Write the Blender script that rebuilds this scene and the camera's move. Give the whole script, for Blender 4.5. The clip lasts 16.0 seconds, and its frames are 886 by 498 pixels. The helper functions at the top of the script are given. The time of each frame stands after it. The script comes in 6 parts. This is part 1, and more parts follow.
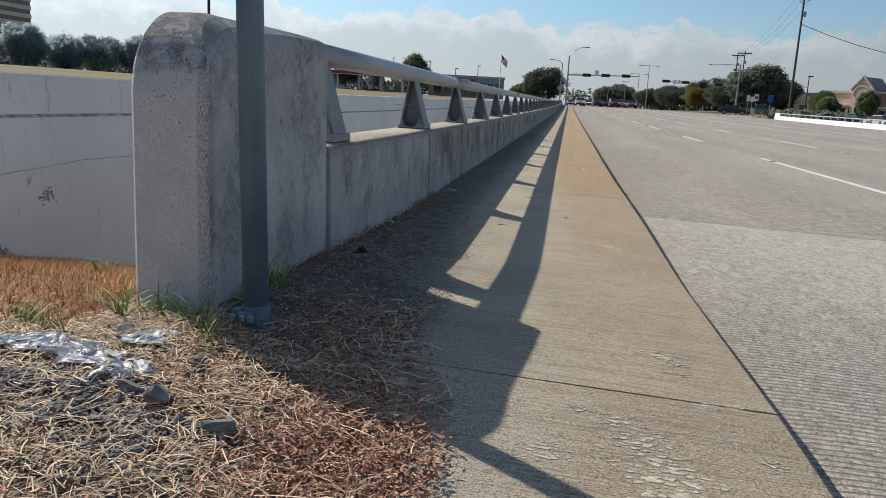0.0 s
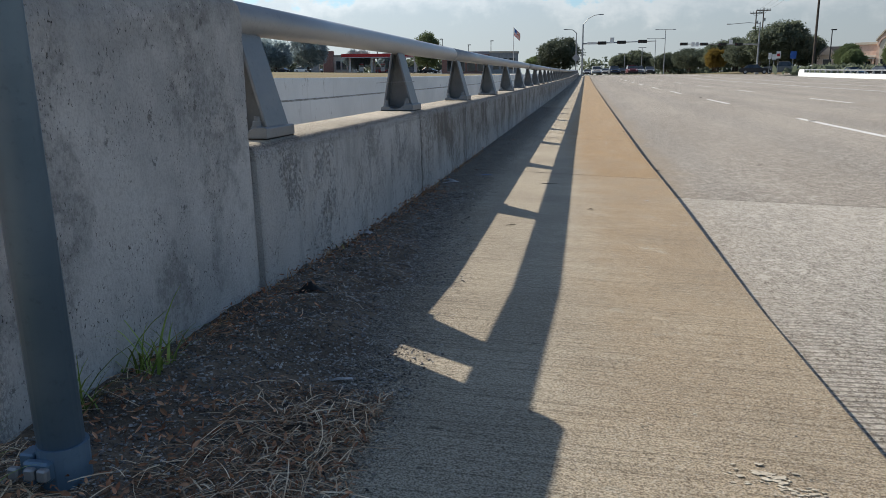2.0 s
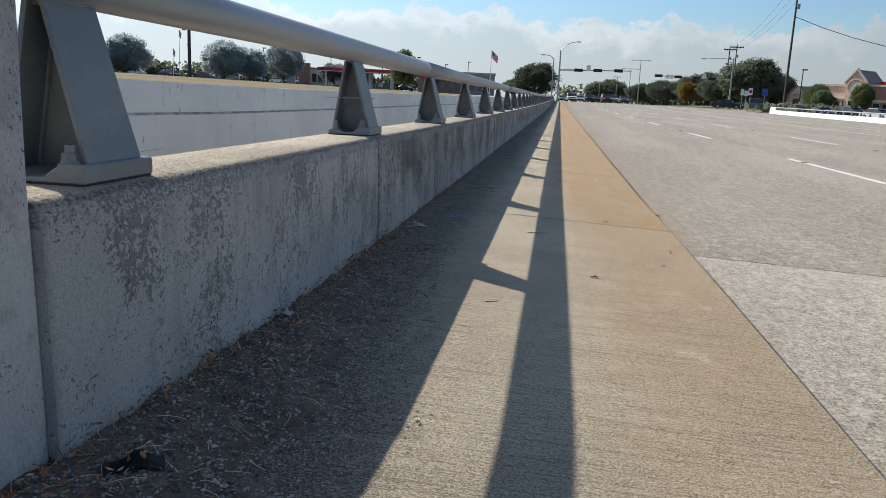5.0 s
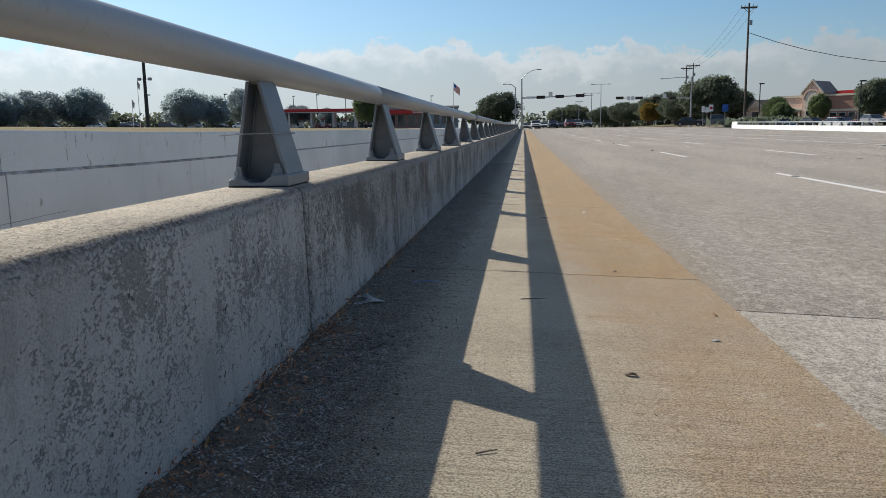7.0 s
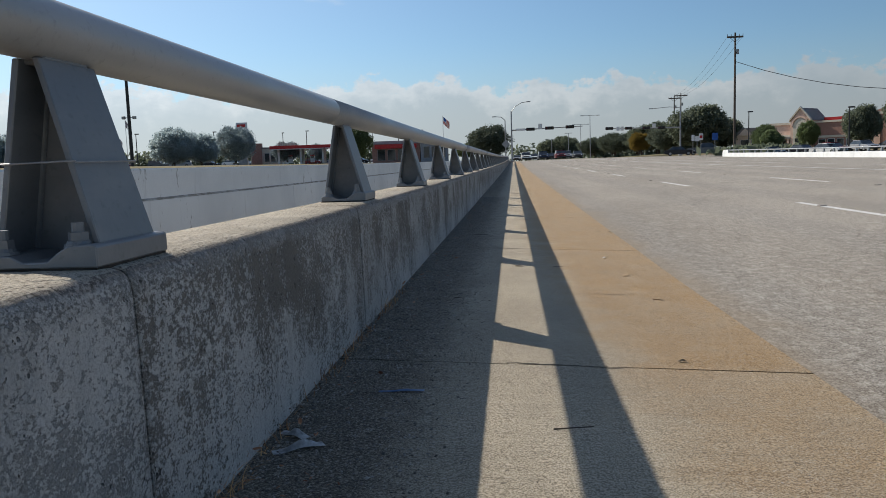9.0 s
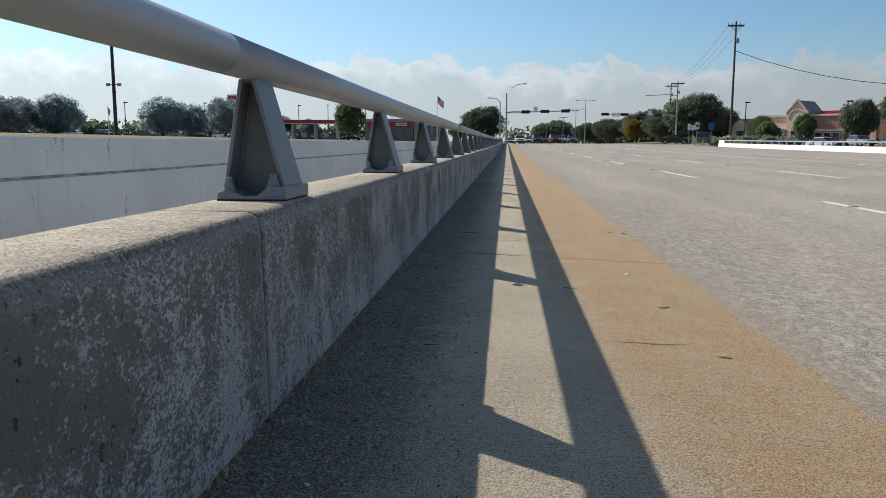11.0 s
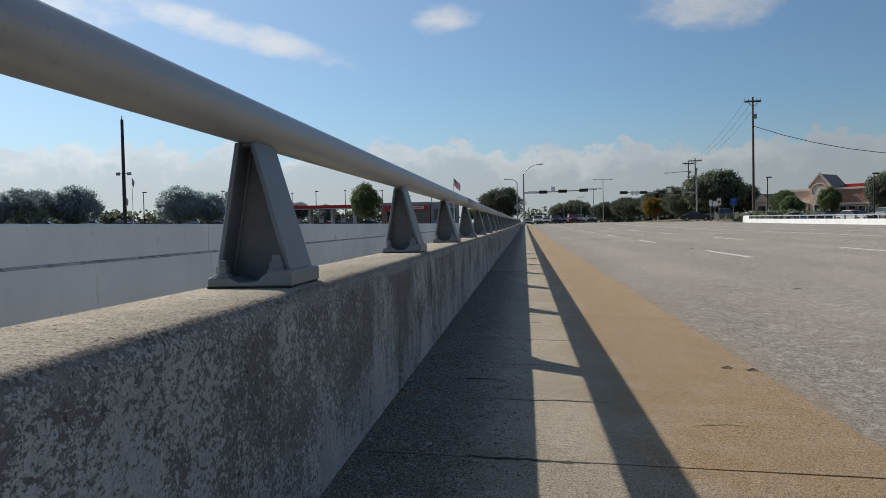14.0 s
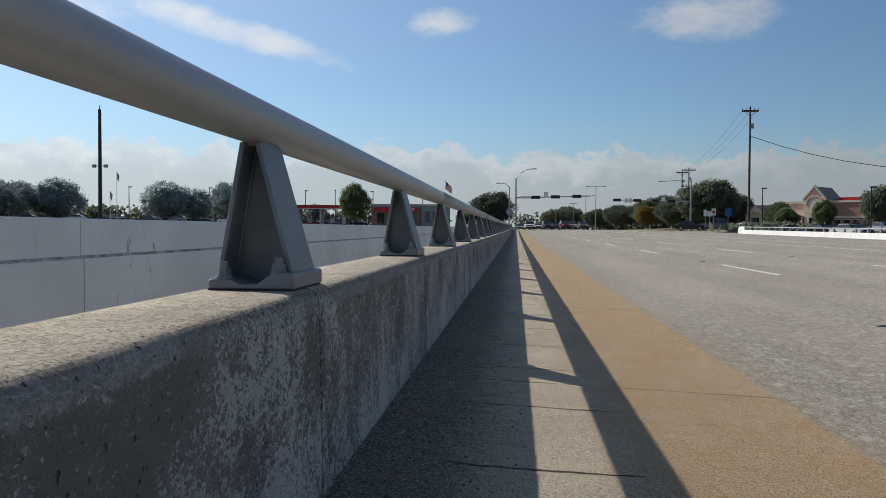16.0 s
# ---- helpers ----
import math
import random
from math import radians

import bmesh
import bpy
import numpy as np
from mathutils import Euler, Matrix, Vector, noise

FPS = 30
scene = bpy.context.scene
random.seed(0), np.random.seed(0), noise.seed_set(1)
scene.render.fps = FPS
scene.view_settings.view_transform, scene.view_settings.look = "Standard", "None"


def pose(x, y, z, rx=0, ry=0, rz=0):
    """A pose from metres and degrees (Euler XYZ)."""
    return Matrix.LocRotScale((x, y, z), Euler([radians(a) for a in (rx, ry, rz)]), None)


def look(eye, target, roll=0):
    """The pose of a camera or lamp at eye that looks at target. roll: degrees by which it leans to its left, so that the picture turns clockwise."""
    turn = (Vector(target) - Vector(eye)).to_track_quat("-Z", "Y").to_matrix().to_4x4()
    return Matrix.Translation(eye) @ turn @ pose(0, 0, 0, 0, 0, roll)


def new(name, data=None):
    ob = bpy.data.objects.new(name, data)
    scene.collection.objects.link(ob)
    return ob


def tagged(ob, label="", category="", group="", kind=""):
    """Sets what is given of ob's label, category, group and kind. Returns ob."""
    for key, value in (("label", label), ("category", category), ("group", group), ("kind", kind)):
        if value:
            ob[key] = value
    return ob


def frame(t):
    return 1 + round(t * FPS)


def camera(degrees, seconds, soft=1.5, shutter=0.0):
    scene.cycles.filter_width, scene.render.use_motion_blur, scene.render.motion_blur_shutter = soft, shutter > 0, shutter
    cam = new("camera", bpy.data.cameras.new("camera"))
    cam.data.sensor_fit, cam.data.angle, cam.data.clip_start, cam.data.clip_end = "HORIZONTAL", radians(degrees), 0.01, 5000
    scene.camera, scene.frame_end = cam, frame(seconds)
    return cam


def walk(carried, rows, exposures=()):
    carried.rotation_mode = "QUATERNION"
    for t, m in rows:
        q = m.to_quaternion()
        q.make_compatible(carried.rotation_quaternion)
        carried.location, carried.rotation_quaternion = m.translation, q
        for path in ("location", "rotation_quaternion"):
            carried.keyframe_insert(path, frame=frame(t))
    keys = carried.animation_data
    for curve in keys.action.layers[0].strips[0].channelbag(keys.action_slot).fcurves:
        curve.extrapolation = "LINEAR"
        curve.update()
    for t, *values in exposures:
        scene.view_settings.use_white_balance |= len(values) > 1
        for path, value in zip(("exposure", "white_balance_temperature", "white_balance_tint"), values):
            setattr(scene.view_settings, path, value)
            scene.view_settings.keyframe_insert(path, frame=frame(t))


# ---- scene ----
cam = camera(60.0, 16.0, 0.6)
PATH = [
    (0, (0.961, -2.141, 0.695), (0.668, -0.2, 0.31), 3.1),
    (0.5, (0.973, -2.004, 0.694), (0.667, -0.065, 0.311), 2.6),
    (1, (0.969, -1.779, 0.691), (0.662, 0.161, 0.314), 2.4),
    (1.5, (0.955, -1.51, 0.682), (0.695, 0.436, 0.305), 1.6),
    (2, (0.951, -1.19, 0.669), (0.6, 0.729, 0.23), -0.5),
    (2.5, (0.944, -0.952, 0.677), (0.63, 0.962, 0.188), 2.5),
    (3, (0.928, -0.784, 0.678), (0.682, 1.156, 0.262), 3.4),
    (3.5, (0.921, -0.655, 0.669), (0.666, 1.285, 0.253), 3.7),
    (3.7, (0.903, -0.597, 0.667), (0.651, 1.344, 0.255), 3.7),
    (5.8, (0.764, 0.198, 0.668), (0.496, 2.145, 0.3), 1.7),
    (6, (0.754, 0.303, 0.662), (0.498, 2.255, 0.305), 1.4),
    (6.5, (0.728, 0.61, 0.654), (0.5, 2.572, 0.337), -0.3),
    (7, (0.697, 0.916, 0.641), (0.488, 2.881, 0.335), -0.9),
    (7.5, (0.666, 1.247, 0.625), (0.47, 3.226, 0.412), -2.7),
    (8, (0.639, 1.55, 0.621), (0.446, 3.526, 0.383), -2.2),
    (8.5, (0.622, 1.801, 0.619), (0.434, 3.779, 0.397), -2.0),
    (8.7, (0.613, 1.933, 0.616), (0.424, 3.912, 0.401), -2.0),
    (10.8, (0.571, 3.23, 0.623), (0.409, 5.197, 0.298), -0.3),
    (11, (0.563, 3.34, 0.623), (0.4, 5.314, 0.351), 0.1),
    (11.5, (0.547, 3.714, 0.606), (0.35, 5.703, 0.54), -1.7),
    (12, (0.53, 4.056, 0.613), (0.315, 6.043, 0.562), -1.4),
    (12.5, (0.531, 4.371, 0.619), (0.317, 6.358, 0.536), 0.7),
    (13, (0.525, 4.777, 0.616), (0.311, 6.762, 0.491), 1.4),
    (13.5, (0.502, 5.286, 0.604), (0.288, 7.271, 0.495), 1.2),
    (14, (0.485, 5.857, 0.593), (0.272, 7.844, 0.534), -1.2),
    (14.5, (0.482, 6.409, 0.599), (0.276, 8.398, 0.545), -0.3),
    (15, (0.474, 6.946, 0.603), (0.268, 8.934, 0.55), -0.3),
    (15.5, (0.46, 7.468, 0.592), (0.262, 9.458, 0.543), -0.3),
    (16, (0.447, 8.011, 0.601), (0.258, 10.001, 0.55), 0.3),
]
walk(cam, [(t, look(eye, target, roll)) for t, eye, target, roll in PATH],
     exposures=[(0.0, 0.23), (1.0, 0.19), (1.5, 0.30), (2.0, 0.31), (2.5, 0.65), (3.0, 0.34), (3.5, 0.47), (6.0, 0.28), (6.5, 0.10), (7.0, 0.21), (7.5, -0.08), (8.0, 0.10), (8.5, 0.06), (10.9, 0.32), (11.5, 0.0), (12.0, -0.03), (12.5, -0.02), (13.0, 0.32), (13.5, 0.06), (14.0, -0.06), (14.5, 0.02), (15.0, 0.08), (15.5, 0.04), (16.0, -0.02)])

# ---- light ----
SUN_DIR = Vector((-1.06, 0.745, 1.0)).normalized()
world = bpy.data.worlds.new("sky")
scene.world = world
world.use_nodes = True


def node(nt, kind, ins=None, **props):
    n = nt.nodes.new(kind)
    for k, v in props.items():
        setattr(n, k, v)
    for k, v in (ins or {}).items():
        s = n.inputs[k]
        if isinstance(v, bpy.types.NodeSocket):
            nt.links.new(v, s)
        else:
            s.default_value = v
    return n


def mixc(nt, f, a, b, blend="MIX"):
    """Colour mix; returns the colour socket."""
    n = node(nt, "ShaderNodeMix", data_type="RGBA", blend_type=blend)
    for i, v in ((0, f), (6, a), (7, b)):
        if isinstance(v, bpy.types.NodeSocket):
            nt.links.new(v, n.inputs[i])
        else:
            n.inputs[i].default_value = (*v, 1) if isinstance(v, tuple) and len(v) == 3 else v
    return n.outputs[2]


def maths(nt, op, a, b=0.0, clamp=False):
    return node(nt, "ShaderNodeMath", {0: a, 1: b}, operation=op, use_clamp=clamp).outputs[0]


def ramp(nt, v, a, b, lo=0.0, hi=1.0):
    """Smooth step of v from a..b to lo..hi."""
    return node(nt, "ShaderNodeMapRange", {0: v, 1: a, 2: b, 3: lo, 4: hi}, interpolation_type="SMOOTHSTEP").outputs[0]


def noisef(nt, vec, scale, detail=4.0, rough=0.55, sx=1.0, sy=1.0, sz=1.0, w=0.0):
    m = node(nt, "ShaderNodeMapping", {"Vector": vec, "Scale": (sx, sy, sz), "Location": (w, w * 1.7, w * 0.6)})
    return node(nt, "ShaderNodeTexNoise", {"Vector": m.outputs[0], "Scale": scale, "Detail": detail, "Roughness": rough}).outputs[0]


nt = world.node_tree
nt.nodes.clear()
sky = node(nt, "ShaderNodeTexSky", sky_type="NISHITA", sun_disc=False,
           sun_elevation=math.asin(SUN_DIR.z), sun_rotation=math.atan2(SUN_DIR.x, SUN_DIR.y),
           air_density=1.0, dust_density=0.35, ozone_density=2.2, altitude=200)
tc = node(nt, "ShaderNodeTexCoord")
sep = node(nt, "ShaderNodeSeparateXYZ", {0: tc.outputs["Generated"]})
DEG = 57.29578
up = maths(nt, "MAXIMUM", sep.outputs[2], 0.0)
elev = maths(nt, "MULTIPLY", maths(nt, "ARCSINE", up), DEG)
azim = maths(nt, "MULTIPLY", maths(nt, "ARCTAN2", sep.outputs[0], sep.outputs[1]), DEG)
turb = noisef(nt, tc.outputs["Generated"], 9.0, 7, 0.62, 1.0, 1.0, 2.2, 1.3)
fine_t = noisef(nt, tc.outputs["Generated"], 34.0, 6, 0.6, 1.0, 1.0, 1.8, 4.0)


def puff(az, el, wa, we, tilt=0.0):
    """A ragged fair-weather cloud round one place of the sky."""
    u = maths(nt, "DIVIDE", maths(nt, "SUBTRACT", azim, az), wa)
    v = maths(nt, "DIVIDE", maths(nt, "SUBTRACT", maths(nt, "ADD", elev, maths(nt, "MULTIPLY", maths(nt, "SUBTRACT", azim, az), tilt)), el), we)
    d = maths(nt, "ADD", maths(nt, "MULTIPLY", u, u), maths(nt, "MULTIPLY", v, v))
    d = maths(nt, "SUBTRACT", maths(nt, "ADD", maths(nt, "MULTIPLY", turb, 2.6), maths(nt, "MULTIPLY", fine_t, 1.3)), maths(nt, "ADD", d, 0.9))
    return ramp(nt, d, -0.2, 1.5)


bump_n = node(nt, "ShaderNodeTexNoise", {"Vector": node(nt, "ShaderNodeCombineXYZ", {0: maths(nt, "MULTIPLY", azim, 0.16), 1: maths(nt, "MULTIPLY", elev, 0.10), 2: 0.0}).outputs[0], "Scale": 1.0, "Detail": 5.0, "Roughness": 0.6}).outputs[0]
crest = maths(nt, "ADD", 1.9, maths(nt, "MULTIPLY", bump_n, 7.4))
toward = node(nt, "ShaderNodeVectorMath", {0: tc.outputs["Generated"], 1: tuple(SUN_DIR)}, operation="DOT_PRODUCT").outputs["Value"]
glow = maths(nt, "ADD", 0.72, maths(nt, "MULTIPLY", maths(nt, "POWER", maths(nt, "MAXIMUM", toward, 0.0), 2.0), 1.0))
rel = maths(nt, "SUBTRACT", maths(nt, "ADD", elev, maths(nt, "MULTIPLY", maths(nt, "SUBTRACT", fine_t, 0.5), 3.4)), crest)
bank = maths(nt, "MULTIPLY", ramp(nt, rel, 0.22, -0.42), ramp(nt, elev, 0.0, 2.0, 0.55, 1.0))
lit = maths(nt, "MULTIPLY", ramp(nt, rel, -2.2, -0.3), ramp(nt, turb, 0.36, 0.60, 0.35, 1.0))
cloud = maths(nt, "MULTIPLY", puff(-5.7, 15.0, 2.6, 1.1), 0.85)
for spec in ((13.2, 14.8, 5.2, 1.7), (-21.0, 13.9, 8.5, 1.1, 0.22), (-33.0, 15.5, 6.0, 2.5), (40.0, 19.0, 9.0, 3.0), (-70.0, 16.0, 12.0, 4.0), (75.0, 24.0, 14.0, 5.0), (150.0, 25.0, 20.0, 6.0), (-140.0, 22.0, 18.0, 5.0)):
    cloud = maths(nt, "MAXIMUM", cloud, maths(nt, "MULTIPLY", puff(*spec), 0.8))
haze = ramp(nt, elev, 9.0, 0.0)
clear = mixc(nt, 1.0, sky.outputs[0], (0.705, 0.905, 1.02), "MULTIPLY")
clear = node(nt, "ShaderNodeVectorMath", {0: clear, "Scale": maths(nt, "ADD", 0.70, maths(nt, "MULTIPLY", maths(nt, "MAXIMUM", toward, 0.0), 0.42))}, operation="SCALE").outputs[0]
grey = node(nt, "ShaderNodeVectorMath", {0: (4.0, 4.35, 4.65), "Scale": glow}, operation="SCALE").outputs[0]
pale = node(nt, "ShaderNodeVectorMath", {0: (5.9, 6.0, 6.1), "Scale": glow}, operation="SCALE").outputs[0]
ccol = mixc(nt, lit, grey, pale)
skyc = mixc(nt, maths(nt, "ADD", 0.05, maths(nt, "MULTIPLY", maths(nt, "POWER", maths(nt, "MAXIMUM", toward, 0.0), 4.0), 0.34)), clear, pale)
skyc = mixc(nt, maths(nt, "MULTIPLY", haze, 0.6), skyc, grey)
skyc = mixc(nt, maths(nt, "MULTIPLY", bank, 0.72), skyc, ccol)
skyc = mixc(nt, cloud, skyc, pale)
bg = node(nt, "ShaderNodeBackground", {"Color": skyc, "Strength": 0.105})
node(nt, "ShaderNodeOutputWorld", {"Surface": bg.outputs[0]})

sun = new("sun", bpy.data.lights.new("sun", "SUN"))
sun.data.energy, sun.data.angle, sun.data.color = 4.4, radians(0.53), (1.0, 0.912, 0.79)
sun.matrix_world = look((0, 0, 0), -SUN_DIR)

# ---- materials ----


def material(name):
    m = bpy.data.materials.new(name)
    m.use_nodes = True
    t = m.node_tree
    t.nodes.clear()
    out = node(t, "ShaderNodeOutputMaterial")
    b = node(t, "ShaderNodeBsdfPrincipled")
    t.links.new(b.outputs[0], out.inputs[0])
    pos = node(t, "ShaderNodeTexCoord").outputs["Object"]
    return m, t, b, pos


def finish(t, b, colour, rough=0.9, height=None, dist=0.004, metal=0.0, spec=0.4):
    for k, v in (("Base Color", colour), ("Roughness", rough), ("Metallic", metal), ("Specular IOR Level", spec)):
        if isinstance(v, bpy.types.NodeSocket):
            t.links.new(v, b.inputs[k])
        else:
            b.inputs[k].default_value = (*v, 1) if isinstance(v, tuple) and len(v) == 3 else v
    if height is not None:
        bump = node(t, "ShaderNodeBump", {"Height": height, "Strength": 1.0, "Distance": dist})
        t.links.new(bump.outputs[0], b.inputs["Normal"])


def simple(name, c1, c2, scale=6.0, rough=0.8, dist=0.002, metal=0.0, fine=60.0, spread=0.25, island=False, spec=0.4):
    """Two tones on two scales, with a fine relief."""
    m, t, b, pos = material(name)
    n1, n2 = noisef(t, pos, scale, 5), noisef(t, pos, fine, 3)
    c = mixc(t, ramp(t, n1, 0.35, 0.65), c1, c2)
    if island:
        r = node(t, "ShaderNodeNewGeometry").outputs["Random Per Island"]
        c = mixc(t, ramp(t, r, 0.1, 0.9), mixc(t, 1.0, c, (0.42, 0.38, 0.35), "MULTIPLY"), c)
    c = mixc(t, ramp(t, n2, 0.35, 0.65, 0.0, spread), c, mixc(t, 1.0, c, (0.45, 0.45, 0.45), "MULTIPLY"))
    finish(t, b, c, rough, n2, dist, metal, spec)
    return m


def parapet_concrete(name="parapet_concrete"):
    """Cast grey concrete: brown-black crust with pale scoured flecks on the face, sandy worn top."""
    m, t, b, pos = material(name)
    sp = node(t, "ShaderNodeSeparateXYZ", {0: pos})
    nz = node(t, "ShaderNodeSeparateXYZ", {0: node(t, "ShaderNodeNewGeometry").outputs["True Normal"]}).outputs[2]
    Y, Z = sp.outputs[1], sp.outputs[2]
    rnd = node(t, "ShaderNodeObjectInfo").outputs["Random"]
    tone = noisef(t, pos, 1.3, 4, 0.5, w=2)
    streak = noisef(t, pos, 9.0, 6, 0.65, 1.0, 1.0, 0.22, w=4)
    patch = noisef(t, pos, 4.2, 6, 0.62, 1.0, 1.0, 0.85, w=7)
    big = noisef(t, pos, 1.7, 3, 0.5, 1.0, 1.0, 0.7, w=41)
    fleck = noisef(t, pos, 105.0, 8, 0.8, 1.0, 1.0, 1.5, w=1)
    grain = noisef(t, pos, 190.0, 4, 0.75)
    worn = maths(t, "MULTIPLY", ramp(t, Y, 3.22, 3.32), ramp(t, rnd, 0.0, 1.0, 0.88, 1.0))
    low = ramp(t, maths(t, "ADD", Z, maths(t, "MULTIPLY", maths(t, "SUBTRACT", patch, 0.5), 0.5)), 0.24, 0.02)
    cover = maths(t, "ADD", maths(t, "MULTIPLY", maths(t, "SUBTRACT", patch, 0.5), 1.15), maths(t, "MULTIPLY", maths(t, "SUBTRACT", big, 0.5), 0.5))
    cover = maths(t, "ADD", cover, maths(t, "ADD", maths(t, "MULTIPLY", maths(t, "SUBTRACT", streak, 0.5), 0.55), maths(t, "MULTIPLY", low, 0.16)))
    cover = maths(t, "ADD", cover, maths(t, "MULTIPLY", maths(t, "SUBTRACT", 1.0, worn), 0.12))
    scour = maths(t, "ADD", maths(t, "MULTIPLY", maths(t, "SUBTRACT", fleck, 0.5), 1.7), maths(t, "MULTIPLY", maths(t, "SUBTRACT", noisef(t, pos, 46.0, 6, 0.75, 1, 1, 1.5, w=27), 0.5), 1.3))
    bare = ramp(t, maths(t, "ADD", scour, cover), -0.01, 0.06)
    crust = mixc(t, ramp(t, patch, 0.35, 0.65), (0.185, 0.17, 0.15), (0.255, 0.238, 0.212))
    crust = mixc(t, maths(t, "MULTIPLY", ramp(t, fleck, 0.42, 0.36), 0.5), crust, (0.07, 0.063, 0.055))
    algae = mixc(t, ramp(t, tone, 0.35, 0.65), (0.235, 0.232, 0.225), (0.345, 0.34, 0.325))
    dark = mixc(t, worn, algae, crust)
    pale = mixc(t, ramp(t, tone, 0.35, 0.65), (0.49, 0.487, 0.47), (0.60, 0.592, 0.57))
    pale = mixc(t, maths(t, "MULTIPLY", ramp(t, streak, 0.52, 0.66), 0.35), pale, (0.24, 0.235, 0.22))
    base = mixc(t, maths(t, "MULTIPLY", bare, 0.84), dark, pale)
    sand = mixc(t, ramp(t, tone, 0.35, 0.65), (0.46, 0.405, 0.315), (0.56, 0.50, 0.405))
    sand = mixc(t, ramp(t, fleck, 0.50, 0.58, 0.0, 0.55), sand, (0.22, 0.20, 0.17))
    sand = mixc(t, ramp(t, noisef(t, pos, 140.0, 3, 0.6, w=12), 0.56, 0.64, 0.0, 0.8), sand, (0.12, 0.105, 0.09))
    sand = mixc(t, ramp(t, noisef(t, pos, 110.0, 3, 0.6, w=15), 0.58, 0.66, 0.0, 0.7), sand, (0.64, 0.60, 0.52))
    below = maths(t, "SUBTRACT", Z, ramp(t, Y, 0.5, 8.5, 0.477, 0.464))
    ragged = maths(t, "ADD", below, maths(t, "ADD", maths(t, "MULTIPLY", maths(t, "SUBTRACT", patch, 0.5), 0.06), maths(t, "MULTIPLY", maths(t, "SUBTRACT", fleck, 0.5), 0.05)))
    fringe = maths(t, "MULTIPLY", ramp(t, ragged, -0.052, -0.044), ramp(t, streak, 0.38, 0.50, 0.35, 1.0))
    base = mixc(t, maths(t, "MULTIPLY", fringe, 0.8), base, mixc(t, ramp(t, fleck, 0.42, 0.58), (0.26, 0.25, 0.235), (0.50, 0.49, 0.465)))
    gritty = mixc(t, ramp(t, fleck, 0.44, 0.56), (0.17, 0.15, 0.135), (0.40, 0.37, 0.335))
    base = mixc(t, ramp(t, ragged, -0.020, -0.012), base, gritty)
    base = mixc(t, ramp(t, maths(t, "ADD", nz, maths(t, "MULTIPLY", maths(t, "SUBTRACT", fleck, 0.5), 1.4)), 0.74, 0.92), base, sand)
    pits = maths(t, "MULTIPLY", ramp(t, noisef(t, pos, 60.0, 2, 0.5, w=9), 0.67, 0.72), ramp(t, patch, 0.62, 0.40))
    base = mixc(t, maths(t, "MULTIPLY", pits, 0.8), base, (0.05, 0.048, 0.045))
    base = mixc(t, ramp(t, grain, 0.46, 0.60, 0.0, 0.35), base, mixc(t, 1.0, base, (0.35, 0.35, 0.35), "MULTIPLY"))
    h = maths(t, "ADD", maths(t, "MULTIPLY", grain, 0.3), maths(t, "SUBTRACT", maths(t, "ADD", maths(t, "MULTIPLY", fleck, 0.35), maths(t, "MULTIPLY", bare, -0.35)), maths(t, "MULTIPLY", pits, 1.2)))
    finish(t, b, base, 0.93, h, 0.005, 0.0, 0.25)
    return m


